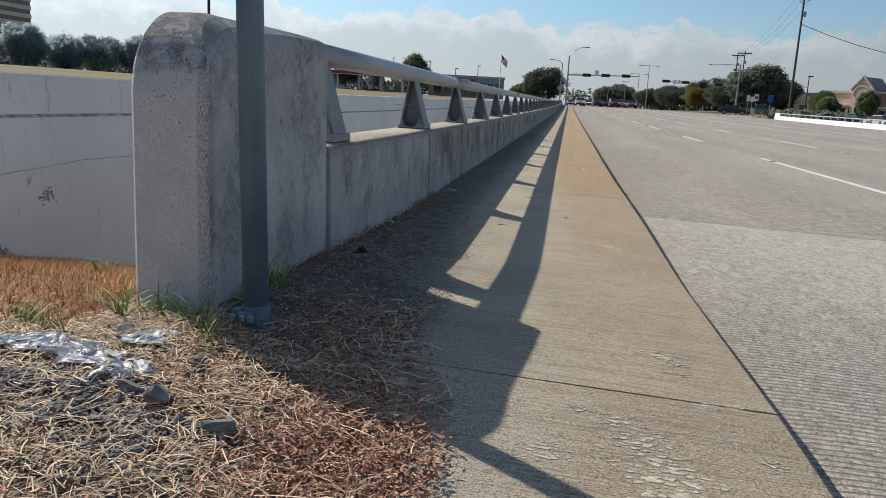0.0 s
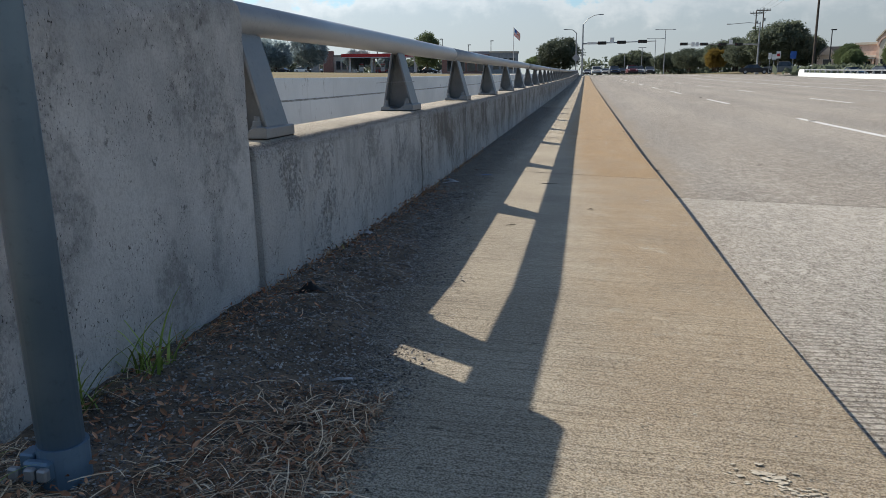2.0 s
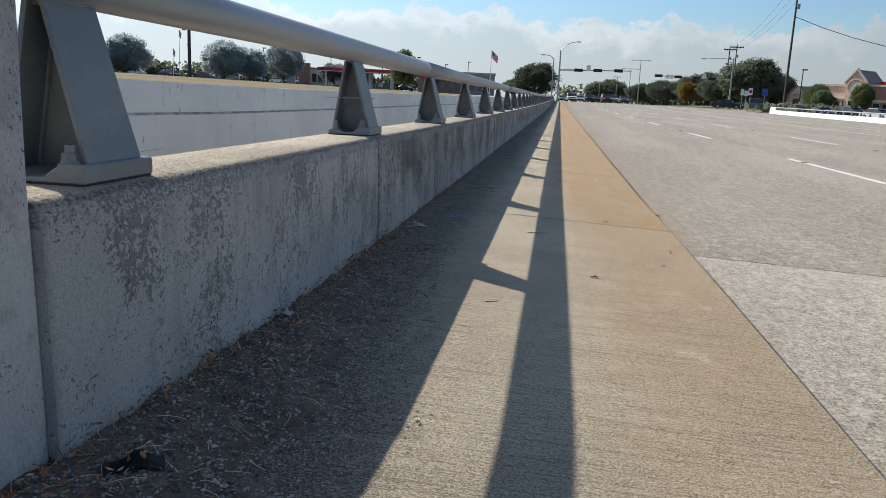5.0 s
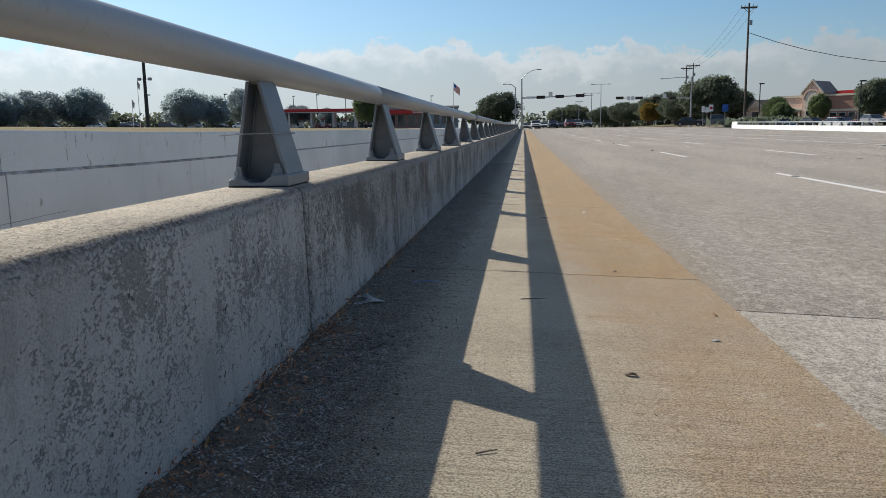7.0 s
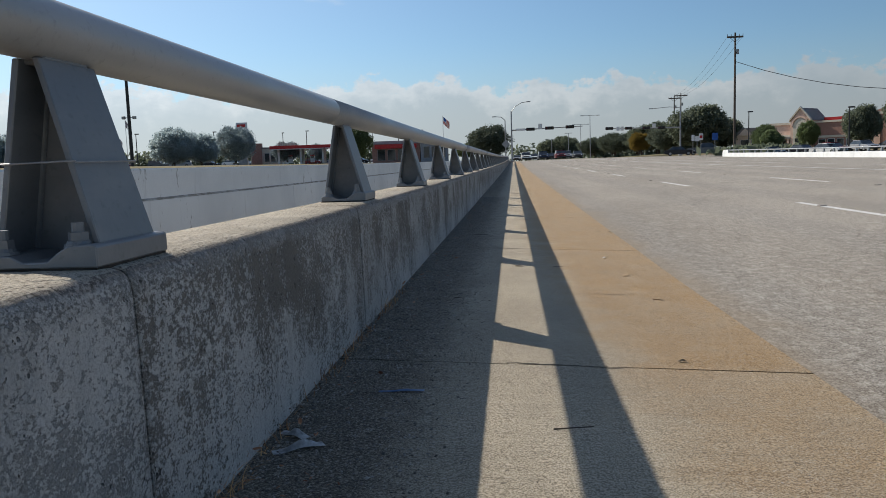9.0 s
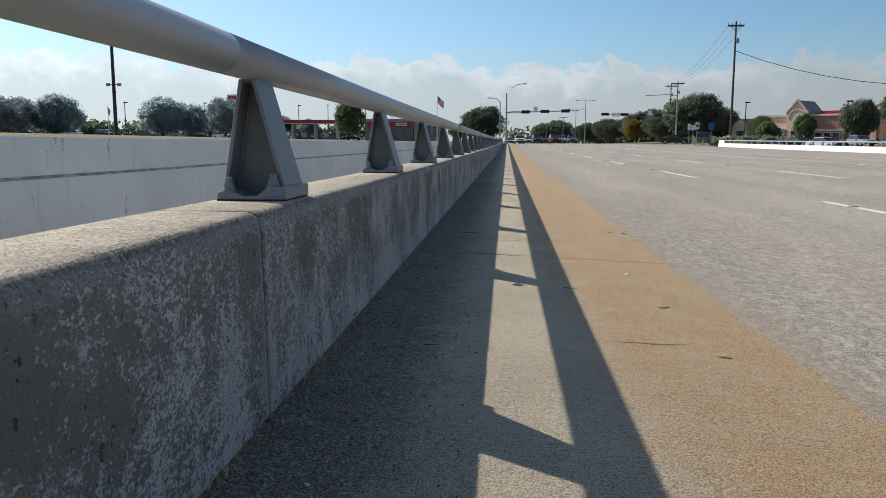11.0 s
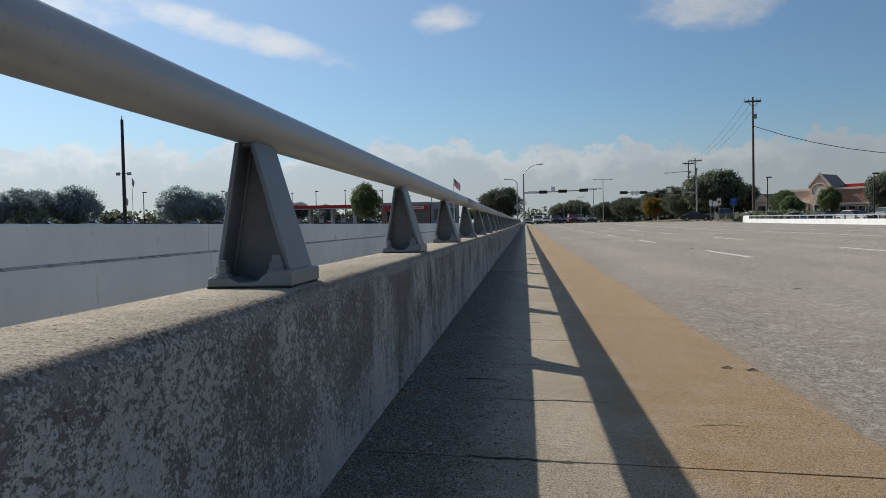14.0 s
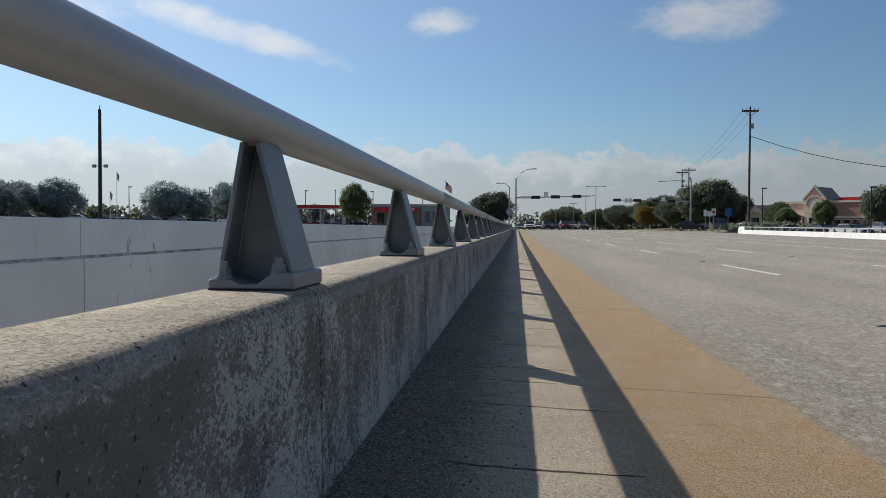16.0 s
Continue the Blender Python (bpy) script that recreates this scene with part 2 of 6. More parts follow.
def end_concrete():
    """Concrete of the rounded end block: speckled front coloured lighter for bounced light, black lichen on the upper
    curve, mottled side.
    """
    m, t, b, pos = material("end_block_concrete")
    sp = node(t, "ShaderNodeSeparateXYZ", {0: pos})
    nn = node(t, "ShaderNodeSeparateXYZ", {0: node(t, "ShaderNodeNewGeometry").outputs["True Normal"]})
    tone = noisef(t, pos, 2.6, 5, 0.58, w=3)
    blot = noisef(t, pos, 8.0, 6, 0.64, w=5)
    fleck = noisef(t, pos, 55.0, 6, 0.7, w=2)
    fine = noisef(t, pos, 150.0, 4, 0.7, 1, 1, 0.8)
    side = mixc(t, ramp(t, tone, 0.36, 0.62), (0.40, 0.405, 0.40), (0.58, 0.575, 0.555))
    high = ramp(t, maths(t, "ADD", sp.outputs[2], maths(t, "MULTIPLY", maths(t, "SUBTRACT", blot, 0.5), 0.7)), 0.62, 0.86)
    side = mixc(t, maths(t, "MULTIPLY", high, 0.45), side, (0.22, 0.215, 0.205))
    mould = maths(t, "MULTIPLY", ramp(t, noisef(t, pos, 3.2, 6, 0.62, 1, 1.0, 0.8, w=14), 0.50, 0.58), ramp(t, fleck, 0.40, 0.60, 0.3, 1.0))
    side = mixc(t, maths(t, "MULTIPLY", mould, 0.65), side, (0.20, 0.20, 0.195))
    side = mixc(t, maths(t, "MULTIPLY", maths(t, "MULTIPLY", ramp(t, noisef(t, pos, 11.0, 5, 0.6, w=21), 0.60, 0.68), ramp(t, fleck, 0.52, 0.44)), 0.7), side, (0.085, 0.085, 0.082))
    side = mixc(t, maths(t, "MULTIPLY", ramp(t, blot, 0.56, 0.64), 0.6), side, (0.56, 0.55, 0.53))
    side = mixc(t, maths(t, "MULTIPLY", maths(t, "MULTIPLY", ramp(t, fleck, 0.47, 0.41), ramp(t, tone, 0.4, 0.6)), 0.12), side, (0.12, 0.12, 0.118))
    # front painted lighter than the side for light off the sunlit ground
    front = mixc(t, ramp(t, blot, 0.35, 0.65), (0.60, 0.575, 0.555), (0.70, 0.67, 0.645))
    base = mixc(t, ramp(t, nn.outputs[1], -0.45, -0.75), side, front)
    edge = maths(t, "MULTIPLY", ramp(t, sp.outputs[0], -0.050, -0.040), ramp(t, sp.outputs[1], -0.08, -0.13))
    edge = maths(t, "MULTIPLY", edge, ramp(t, noisef(t, pos, 230.0, 5, 0.7, 1, 1, 0.5, w=31), 0.56, 0.46))
    base = mixc(t, maths(t, "MULTIPLY", edge, 0.5), base, (0.13, 0.125, 0.12))
    curve = maths(t, "MULTIPLY", ramp(t, maths(t, "ADD", sp.outputs[2], maths(t, "MULTIPLY", maths(t, "SUBTRACT", blot, 0.5), 0.35)), 0.66, 0.80), ramp(t, nn.outputs[0], 0.6, 0.3))
    patchy = ramp(t, noisef(t, pos, 22.0, 6, 0.65, w=41), 0.44, 0.58, 0.25, 1.0)
    lichen = maths(t, "MULTIPLY", maths(t, "MULTIPLY", ramp(t, noisef(t, pos, 240.0, 6, 0.78, w=8), 0.54, 0.47), patchy), curve)
    specks = maths(t, "MULTIPLY", ramp(t, noisef(t, pos, 185.0, 4, 0.65, 1, 1, 0.6, w=6), 0.615, 0.65), ramp(t, blot, 0.44, 0.56))
    base = mixc(t, maths(t, "MULTIPLY", lichen, 0.8), base, (0.095, 0.10, 0.102))
    base = mixc(t, maths(t, "MULTIPLY", specks, 0.9), base, (0.045, 0.042, 0.042))
    base = mixc(t, ramp(t, fine, 0.48, 0.60, 0.0, 0.2), base, mixc(t, 1.0, base, (0.4, 0.4, 0.4), "MULTIPLY"))
    h = maths(t, "SUBTRACT", maths(t, "ADD", maths(t, "MULTIPLY", fine, 0.6), maths(t, "MULTIPLY", fleck, 0.4)), maths(t, "ADD", maths(t, "MULTIPLY", specks, 0.8), maths(t, "MULTIPLY", lichen, 0.6)))
    finish(t, b, base, 0.93, h, 0.005, 0.0, 0.25)
    return m


def walk_concrete():
    """Broomed footway concrete, buff, with a brown soil stain towards the road and dark dirt along the wall."""
    m, t, b, pos = material("footway_concrete")
    sp = node(t, "ShaderNodeSeparateXYZ", {0: pos})
    X, Y = sp.outputs[0], sp.outputs[1]
    tone = noisef(t, pos, 1.4, 5, 0.55)
    blot = noisef(t, pos, 5.0, 6, 0.6, w=4)
    grit = noisef(t, pos, 230.0, 4, 0.8)
    grit2 = noisef(t, pos, 150.0, 4, 0.75, w=2)
    broom = noisef(t, pos, 26.0, 4, 0.65, 0.10, 5.0, 1.0)
    fuzz = noisef(t, pos, 14.0, 5, 0.65, w=6)
    base = mixc(t, ramp(t, tone, 0.35, 0.65), (0.50, 0.435, 0.335), (0.60, 0.53, 0.41))
    along = maths(t, "ADD", ramp(t, Y, -0.6, 4.2, 0.30, 0.70), ramp(t, Y, 4.5, 4.62, 0.0, 0.28))
    edge = ramp(t, maths(t, "ADD", maths(t, "ADD", X, ramp(t, Y, 3.0, 9.0, 0.0, 0.22)), maths(t, "MULTIPLY", maths(t, "SUBTRACT", blot, 0.5), 0.3)), 0.80, 1.16)
    stain = maths(t, "MULTIPLY", maths(t, "MULTIPLY", along, edge), maths(t, "MULTIPLY", ramp(t, tone, 0.3, 0.6, 0.8, 1.0), ramp(t, blot, 0.3, 0.62, 0.72, 1.0)))
    base = mixc(t, maths(t, "MULTIPLY", stain, 0.84), base, (0.46, 0.285, 0.125))
    dirt = maths(t, "MULTIPLY", ramp(t, maths(t, "ADD", maths(t, "ADD", X, ramp(t, Y, 0.2, 3.2, -0.20, 0.0)), maths(t, "MULTIPLY", maths(t, "SUBTRACT", fuzz, 0.5), 0.34)), 0.46, 0.22), ramp(t, Y, -0.5, 0.3))
    dirt = maths(t, "MULTIPLY", dirt, ramp(t, grit2, 0.40, 0.60, 1.0, 0.55))
    base = mixc(t, maths(t, "MULTIPLY", dirt, 0.80), base, (0.115, 0.10, 0.085))
    scuff = maths(t, "MULTIPLY", ramp(t, noisef(t, pos, 6.5, 6, 0.6, w=11), 0.665, 0.70), ramp(t, Y, 3.0, 0.6))
    base = mixc(t, maths(t, "MULTIPLY", scuff, 0.7), base, (0.55, 0.50, 0.40))
    base = mixc(t, ramp(t, grit, 0.47, 0.55, 0.0, 0.8), base, mixc(t, 1.0, base, (0.20, 0.19, 0.18), "MULTIPLY"))
    base = mixc(t, ramp(t, noisef(t, pos, 90.0, 3, 0.7, w=17), 0.63, 0.68, 0.0, 0.6), base, mixc(t, 1.0, base, (0.34, 0.33, 0.32), "MULTIPLY"))
    base = mixc(t, ramp(t, broom, 0.50, 0.60, 0.0, maths(t, "MULTIPLY", ramp(t, Y, 1.0, 5.0, 0.42, 0.16), 1.0)), base, mixc(t, 1.0, base, (0.3, 0.29, 0.28), "MULTIPLY"))
    base = mixc(t, ramp(t, grit2, 0.54, 0.60, 0.0, 0.75), base, mixc(t, 0.6, base, (0.68, 0.63, 0.54)))
    pits = ramp(t, noisef(t, pos, 24.0, 3, 0.6, w=5), 0.70, 0.74)
    base = mixc(t, maths(t, "MULTIPLY", pits, 0.6), base, (0.09, 0.08, 0.07))
    h = maths(t, "ADD", maths(t, "MULTIPLY", grit, 0.7), maths(t, "MULTIPLY", broom, 0.4))
    finish(t, b, base, 0.95, h, 0.008, 0.0, 0.25)
    return m


def road_concrete(name, tined):
    """Carriageway concrete: fine grit, tyre-darkened lanes, transverse tining."""
    m, t, b, pos = material(name)
    sp = node(t, "ShaderNodeSeparateXYZ", {0: pos})
    tone = noisef(t, pos, 0.5, 5, 0.55, 1.0, 0.25)
    blot = noisef(t, pos, 2.2, 6, 0.6, 1.0, 0.5, w=2)
    grit = noisef(t, pos, 150.0, 5, 0.85)
    grit2 = noisef(t, pos, 110.0, 5, 0.8, w=3)
    lanes = maths(t, "SINE", maths(t, "MULTIPLY", maths(t, "SUBTRACT", sp.outputs[0], 3.2), 3.65))
    a, c = ((0.56, 0.515, 0.44), (0.67, 0.62, 0.535)) if tined else ((0.36, 0.315, 0.26), (0.46, 0.41, 0.345))
    base = mixc(t, ramp(t, tone, 0.35, 0.65), a, c)
    base = mixc(t, maths(t, "MULTIPLY", ramp(t, lanes, -0.4, 0.9), 0.10 if tined else 0.28), base, (0.22, 0.21, 0.195))
    base = mixc(t, ramp(t, blot, 0.55, 0.72, 0.0, 0.35), base, (0.2, 0.185, 0.165))
    base = mixc(t, ramp(t, grit, 0.48, 0.54, 0.0, 0.85), base, mixc(t, 1.0, base, (0.10, 0.095, 0.09), "MULTIPLY"))
    base = mixc(t, ramp(t, noisef(t, pos, 52.0, 6, 0.85, 1.0, 0.7, w=9), 0.50, 0.55, 0.0, 0.72 if tined else 0.42), base, mixc(t, 1.0, base, (0.4, 0.39, 0.37), "MULTIPLY"))
    base = mixc(t, ramp(t, grit2, 0.53, 0.60, 0.0, 0.65), base, (0.62, 0.58, 0.52))
    base = mixc(t, ramp(t, noisef(t, pos, 58.0, 6, 0.85, 1.0, 0.7, w=19), 0.51, 0.56, 0.0, 0.5 if tined else 0.32), base, (0.66, 0.625, 0.56))
    base = mixc(t, ramp(t, noisef(t, pos, 17.0, 6, 0.85, 1.0, 0.55, w=33), 0.47, 0.56, 0.0, 0.36), base, mixc(t, 1.0, base, (0.5, 0.49, 0.47), "MULTIPLY"))
    base = mixc(t, ramp(t, noisef(t, pos, 21.0, 6, 0.85, 1.0, 0.55, w=37), 0.52, 0.60, 0.0, 0.36), base, (0.68, 0.64, 0.575))
    wob = maths(t, "ADD", sp.outputs[1], maths(t, "MULTIPLY", noisef(t, pos, 3.0, 4), 0.02))
    tine = maths(t, "SINE", maths(t, "MULTIPLY", wob, 6.2832 / 0.031))
    worn = ramp(t, maths(t, "ADD", noisef(t, pos, 0.9, 4, 0.55, w=6), maths(t, "MULTIPLY", sp.outputs[0], -0.10)), -0.12, 0.28)
    groove = maths(t, "MULTIPLY", ramp(t, tine, -0.35, -0.8), maths(t, "MULTIPLY", worn, ramp(t, maths(t, "ADD", sp.outputs[1], maths(t, "MULTIPLY", noisef(t, pos, 2.0, 4, w=27), 1.2)), 2.6, 0.9, 0.2, 1.0)))
    base = mixc(t, maths(t, "MULTIPLY", groove, 0.72), base, (0.15, 0.14, 0.125))
    silt = ramp(t, maths(t, "ADD", sp.outputs[0], maths(t, "MULTIPLY", maths(t, "SUBTRACT", blot, 0.5), 0.7)), 1.95, 1.5)
    base = mixc(t, maths(t, "MULTIPLY", silt, 0.15 if tined else 0.55), base, (0.30, 0.235, 0.16))
    h = maths(t, "SUBTRACT", maths(t, "MULTIPLY", grit, 0.9), maths(t, "MULTIPLY", groove, 1.0))
    finish(t, b, base, 0.93, h, 0.005, 0.0, 0.25)
    return m


def wall_concrete():
    """Whitish painted concrete of the long retaining wall with runs and faint blots."""
    m, t, b, pos = material("retaining_wall_paint")
    tone = noisef(t, pos, 0.7, 5, 0.55)
    runs = noisef(t, pos, 9.0, 6, 0.68, 1, 1, 0.12, w=3)
    blot = noisef(t, pos, 3.0, 6, 0.6, w=6)
    fine = noisef(t, pos, 90.0, 3, 0.6)
    base = mixc(t, ramp(t, tone, 0.35, 0.65), (0.69, 0.71, 0.715), (0.80, 0.815, 0.815))
    base = mixc(t, ramp(t, runs, 0.58, 0.74, 0.0, 0.35), base, (0.46, 0.46, 0.44))
    base = mixc(t, maths(t, "MULTIPLY", ramp(t, noisef(t, pos, 11.0, 6, 0.68, 1, 1, 0.35, w=16), 0.61, 0.68), ramp(t, tone, 0.40, 0.58)), base, (0.36, 0.355, 0.33))
    base = mixc(t, ramp(t, blot, 0.68, 0.74, 0.0, 0.45), base, (0.22, 0.22, 0.21))
    base = mixc(t, ramp(t, fine, 0.35, 0.7, 0.0, 0.12), base, (0.3, 0.3, 0.29))
    finish(t, b, base, 0.85, fine, 0.001, 0.0, 0.3)
    return m


def galvanised(name, c1, c2, rough):
    m, t, b, pos = material(name)
    n1 = noisef(t, pos, 5.0, 5, 0.6, 1.0, 0.35, 1.0)
    n2 = noisef(t, pos, 60.0, 4, 0.6)
    base = mixc(t, ramp(t, n1, 0.35, 0.65), c1, c2)
    base = mixc(t, ramp(t, n2, 0.55, 0.75, 0.0, 0.35), base, (c1[0] * 0.55, c1[1] * 0.55, c1[2] * 0.55))
    r = ramp(t, n1, 0.3, 0.7, rough - 0.07, rough + 0.1)
    finish(t, b, base, r, n2, 0.0006, 0.25, 0.4)
    return m


def soil_mat():
    m, t, b, pos = material("dry_soil")
    sp = node(t, "ShaderNodeSeparateXYZ", {0: pos})
    n1, n2, n3 = noisef(t, pos, 3.0, 6), noisef(t, pos, 38.0, 5, 0.65), noisef(t, pos, 190.0, 3)
    base = mixc(t, ramp(t, n1, 0.35, 0.65), (0.15, 0.118, 0.09), (0.26, 0.20, 0.145))
    left = ramp(t, sp.outputs[0], -0.15, -0.45)
    base = mixc(t, maths(t, "MULTIPLY", left, 0.8), base, (0.38, 0.20, 0.085))
    base = mixc(t, ramp(t, n2, 0.45, 0.65, 0.0, 0.55), base, (0.075, 0.06, 0.05))
    base = mixc(t, ramp(t, n3, 0.6, 0.72, 0.0, 0.6), base, (0.33, 0.27, 0.2))
    finish(t, b, base, 0.97, maths(t, "ADD", n2, maths(t, "MULTIPLY", n3, 0.4)), 0.012, 0.0, 0.2)
    return m


def field_mat():
    m, t, b, pos = material("field_grass")
    n1, n2, n3 = noisef(t, pos, 0.05, 6, 0.6), noisef(t, pos, 0.6, 5), noisef(t, pos, 14.0, 4)
    base = mixc(t, ramp(t, n1, 0.42, 0.62), (0.25, 0.20, 0.115), (0.13, 0.14, 0.06))
    base = mixc(t, ramp(t, n2, 0.35, 0.7, 0.0, 0.6), base, (0.20, 0.15, 0.075))
    base = mixc(t, ramp(t, n3, 0.4, 0.7, 0.0, 0.5), base, (0.09, 0.075, 0.04))
    finish(t, b, base, 0.97, n3, 0.02, 0.0, 0.2)
    return m


def leafy(name, c1, c2, through_light=0.5):
    m, t, b, pos = material(name)
    r = node(t, "ShaderNodeNewGeometry").outputs["Random Per Island"]
    base = mixc(t, r, c1, c2)
    finish(t, b, base, 0.75, None, 0, 0.0, 0.2)
    tr = node(t, "ShaderNodeBsdfTranslucent", {"Color": base})
    mx = node(t, "ShaderNodeMixShader", {0: through_light})
    t.links.new(b.outputs[0], mx.inputs[1])
    t.links.new(tr.outputs[0], mx.inputs[2])
    t.links.new(mx.outputs[0], [n for n in t.nodes if n.bl_idname == "ShaderNodeOutputMaterial"][0].inputs[0])
    return m


MAT = dict(
    parapet=parapet_concrete(), end=end_concrete(), walk=walk_concrete(), deck=road_concrete("deck_concrete", False),
    approach=road_concrete("approach_concrete", True), wall=wall_concrete(), soil=soil_mat(), field=field_mat(),
    rail=galvanised("galvanised_pipe", (0.33, 0.345, 0.36), (0.40, 0.41, 0.42), 0.45),
    post=galvanised("galvanised_plate", (0.17, 0.185, 0.20), (0.25, 0.262, 0.27), 0.5),
    pole=galvanised("sign_post_steel", (0.115, 0.19, 0.265), (0.155, 0.24, 0.325), 0.45),
    # dark of the joints, also the painted shade under the post feet
    joint=simple("joint_dirt_and_shade", (0.03, 0.027, 0.022), (0.07, 0.06, 0.05), 9, 0.95),
    ledge=simple("ledge_dirt", (0.34, 0.31, 0.26), (0.66, 0.63, 0.58), 9, 0.95, fine=45, spread=0.6),
    paint=simple("white_road_paint", (0.66, 0.65, 0.62), (0.78, 0.77, 0.74), 8, 0.75, 0.001, fine=50, spread=0.5),
    straw=simple("dry_straw", (0.66, 0.46, 0.29), (0.95, 0.79, 0.56), 30, 0.75, 0.0, island=True),
    tan=simple("brown_grass", (0.66, 0.33, 0.14), (0.90, 0.56, 0.27), 6, 0.8, 0.0, island=True),
    green=simple("green_grass", (0.26, 0.37, 0.07), (0.46, 0.54, 0.14), 20, 0.6, 0.0, island=True),
    leaf=simple("dead_leaf", (0.42, 0.17, 0.085), (0.78, 0.43, 0.24), 25, 0.75, 0.0005, island=True),
    stone=simple("grey_gravel", (0.20, 0.19, 0.18), (0.56, 0.53, 0.49), 30, 0.9, 0.001, island=True, fine=200),
    rubble=simple("dark_rubble", (0.13, 0.128, 0.128), (0.30, 0.285, 0.27), 18, 0.92, 0.002, fine=140),
    bark=simple("bark", (0.07, 0.055, 0.042), (0.14, 0.11, 0.085), 3, 0.95, 0.02, fine=15),
    oak=leafy("oak_leaves", (0.10, 0.125, 0.085), (0.18, 0.205, 0.145)),
    # bluish pallor is distance haze put into the leaf colour
    hazy=leafy("hazed_oak_leaves", (0.29, 0.36, 0.37), (0.43, 0.51, 0.53), 0.75),
    lightleaf=leafy("light_leaves", (0.11, 0.15, 0.07), (0.20, 0.25, 0.12)),
    ochre=leafy("ochre_leaves", (0.17, 0.12, 0.03), (0.26, 0.19, 0.05)),
    timber=simple("treated_timber", (0.07, 0.055, 0.045), (0.12, 0.095, 0.075), 4, 0.9, 0.004, fine=20),
    steel=simple("grey_steel", (0.28, 0.29, 0.30), (0.36, 0.37, 0.38), 3, 0.5, 0.0, 0.5),
    dark=simple("dark_metal", (0.02, 0.02, 0.022), (0.04, 0.04, 0.042), 8, 0.5, 0.0),
    brick=simple("red_brick", (0.31, 0.17, 0.135), (0.38, 0.225, 0.18), 4, 0.9, 0.004, fine=12),
    stucco=simple("salmon_stucco", (0.66, 0.46, 0.36), (0.74, 0.54, 0.43), 2, 0.9, 0.002, fine=30),
    cream=simple("cream_stucco", (0.60, 0.54, 0.44), (0.68, 0.62, 0.52), 2, 0.9, 0.002, fine=30),
    greyw=simple("grey_cladding", (0.30, 0.31, 0.32), (0.38, 0.39, 0.40), 2, 0.8, 0.002, fine=20),
    roof=simple("grey_roof", (0.22, 0.215, 0.20), (0.30, 0.29, 0.27), 2, 0.85, 0.004, fine=10),
    red=simple("red_fascia", (0.50, 0.02, 0.025), (0.58, 0.04, 0.035), 3, 0.45, 0.0),
    white=simple("white_enamel", (0.72, 0.72, 0.71), (0.8, 0.8, 0.79), 3, 0.4, 0.0),
    blue=simple("blue_enamel", (0.02, 0.09, 0.36), (0.03, 0.12, 0.42), 3, 0.45, 0.0),
    glass=simple("dark_glazing", (0.02, 0.025, 0.03), (0.04, 0.05, 0.06), 1, 0.08, 0.0, spec=0.8),
    asphalt=simple("asphalt_lot", (0.06, 0.06, 0.06), (0.11, 0.108, 0.10), 0.4, 0.95, 0.002, fine=40),
    tyre=simple("tyre_rubber", (0.015, 0.015, 0.015), (0.03, 0.03, 0.03), 20, 0.9, 0.0),
    film=simple("cloudy_plastic", (0.42, 0.43, 0.44), (0.80, 0.81, 0.82), 50, 0.35, 0.002, fine=90, spec=0.15),
)
MAT["film"].node_tree.nodes["Principled BSDF"].inputs["Transmission Weight"].default_value = 0.1
for key, rgb in dict(car_white=(0.72, 0.72, 0.70), car_silver=(0.38, 0.39, 0.41), car_black=(0.018, 0.02, 0.025), car_navy=(0.02, 0.035, 0.07),
                     car_red=(0.16, 0.015, 0.02), car_grey=(0.12, 0.13, 0.14)).items():
    MAT[key] = simple(key + "_paint", rgb, tuple(c * 1.12 for c in rgb), 2, 0.25, 0.0, 0.2, spread=0.05)


# ---- building blocks ----


def thing(name, label, category, at=(0, 0, 0), rz=0.0, group="", kind=""):
    e = new(name)
    e.empty_display_size = 0.2
    e.matrix_basis = pose(*at, 0, 0, rz)
    return tagged(e, label, category, group, kind)


def mesh_of(bm, mat, smooth=False):
    me = bpy.data.meshes.new("m")
    bm.to_mesh(me)
    bm.free()
    me.materials.append(mat)
    if smooth:
        me.polygons.foreach_set("use_smooth", [True] * len(me.polygons))
    return me


def part(name, bm, mat, parent=None, label="", smooth=False):
    me = mesh_of(bm, mat, smooth) if isinstance(bm, bmesh.types.BMesh) else bm
    me.name = name
    ob = new(name, me)
    ob.parent = parent
    return tagged(ob, label)


def box(bm, x0, x1, y0, y1, z0, z1, m=None, bevel=0.0):
    r = bmesh.ops.create_cube(bm, size=1.0)
    vs = r["verts"]
    for v in vs:
        v.co = Vector(((x0 + x1) / 2 + v.co.x * (x1 - x0), (y0 + y1) / 2 + v.co.y * (y1 - y0), (z0 + z1) / 2 + v.co.z * (z1 - z0)))
    if bevel:
        es = list({e for v in vs for e in v.link_edges})
        vs = [g for g in bmesh.ops.bevel(bm, geom=es, offset=bevel, segments=1, affect="EDGES")["verts"]]
        vs = list({w for v in vs for f in v.link_faces for w in f.verts})
    if m is not None:
        bmesh.ops.transform(bm, matrix=m, verts=vs)
    return vs


def bx(*a, **k):
    bm = bmesh.new()
    box(bm, *a, **k)
    return bm


def tube(bm, p, q, r0, r1=None, seg=10, caps=True):
    """A tapered round bar from p to q."""
    p, q = Vector(p), Vector(q)
    r1 = r0 if r1 is None else r1
    d = q - p
    m = Matrix.Translation((p + q) / 2) @ d.to_track_quat("Z", "Y").to_matrix().to_4x4()
    bmesh.ops.create_cone(bm, cap_ends=caps, segments=seg, radius1=r0, radius2=r1, depth=d.length, matrix=m)
    return bm


def tb(*a, **k):
    return tube(bmesh.new(), *a, **k)


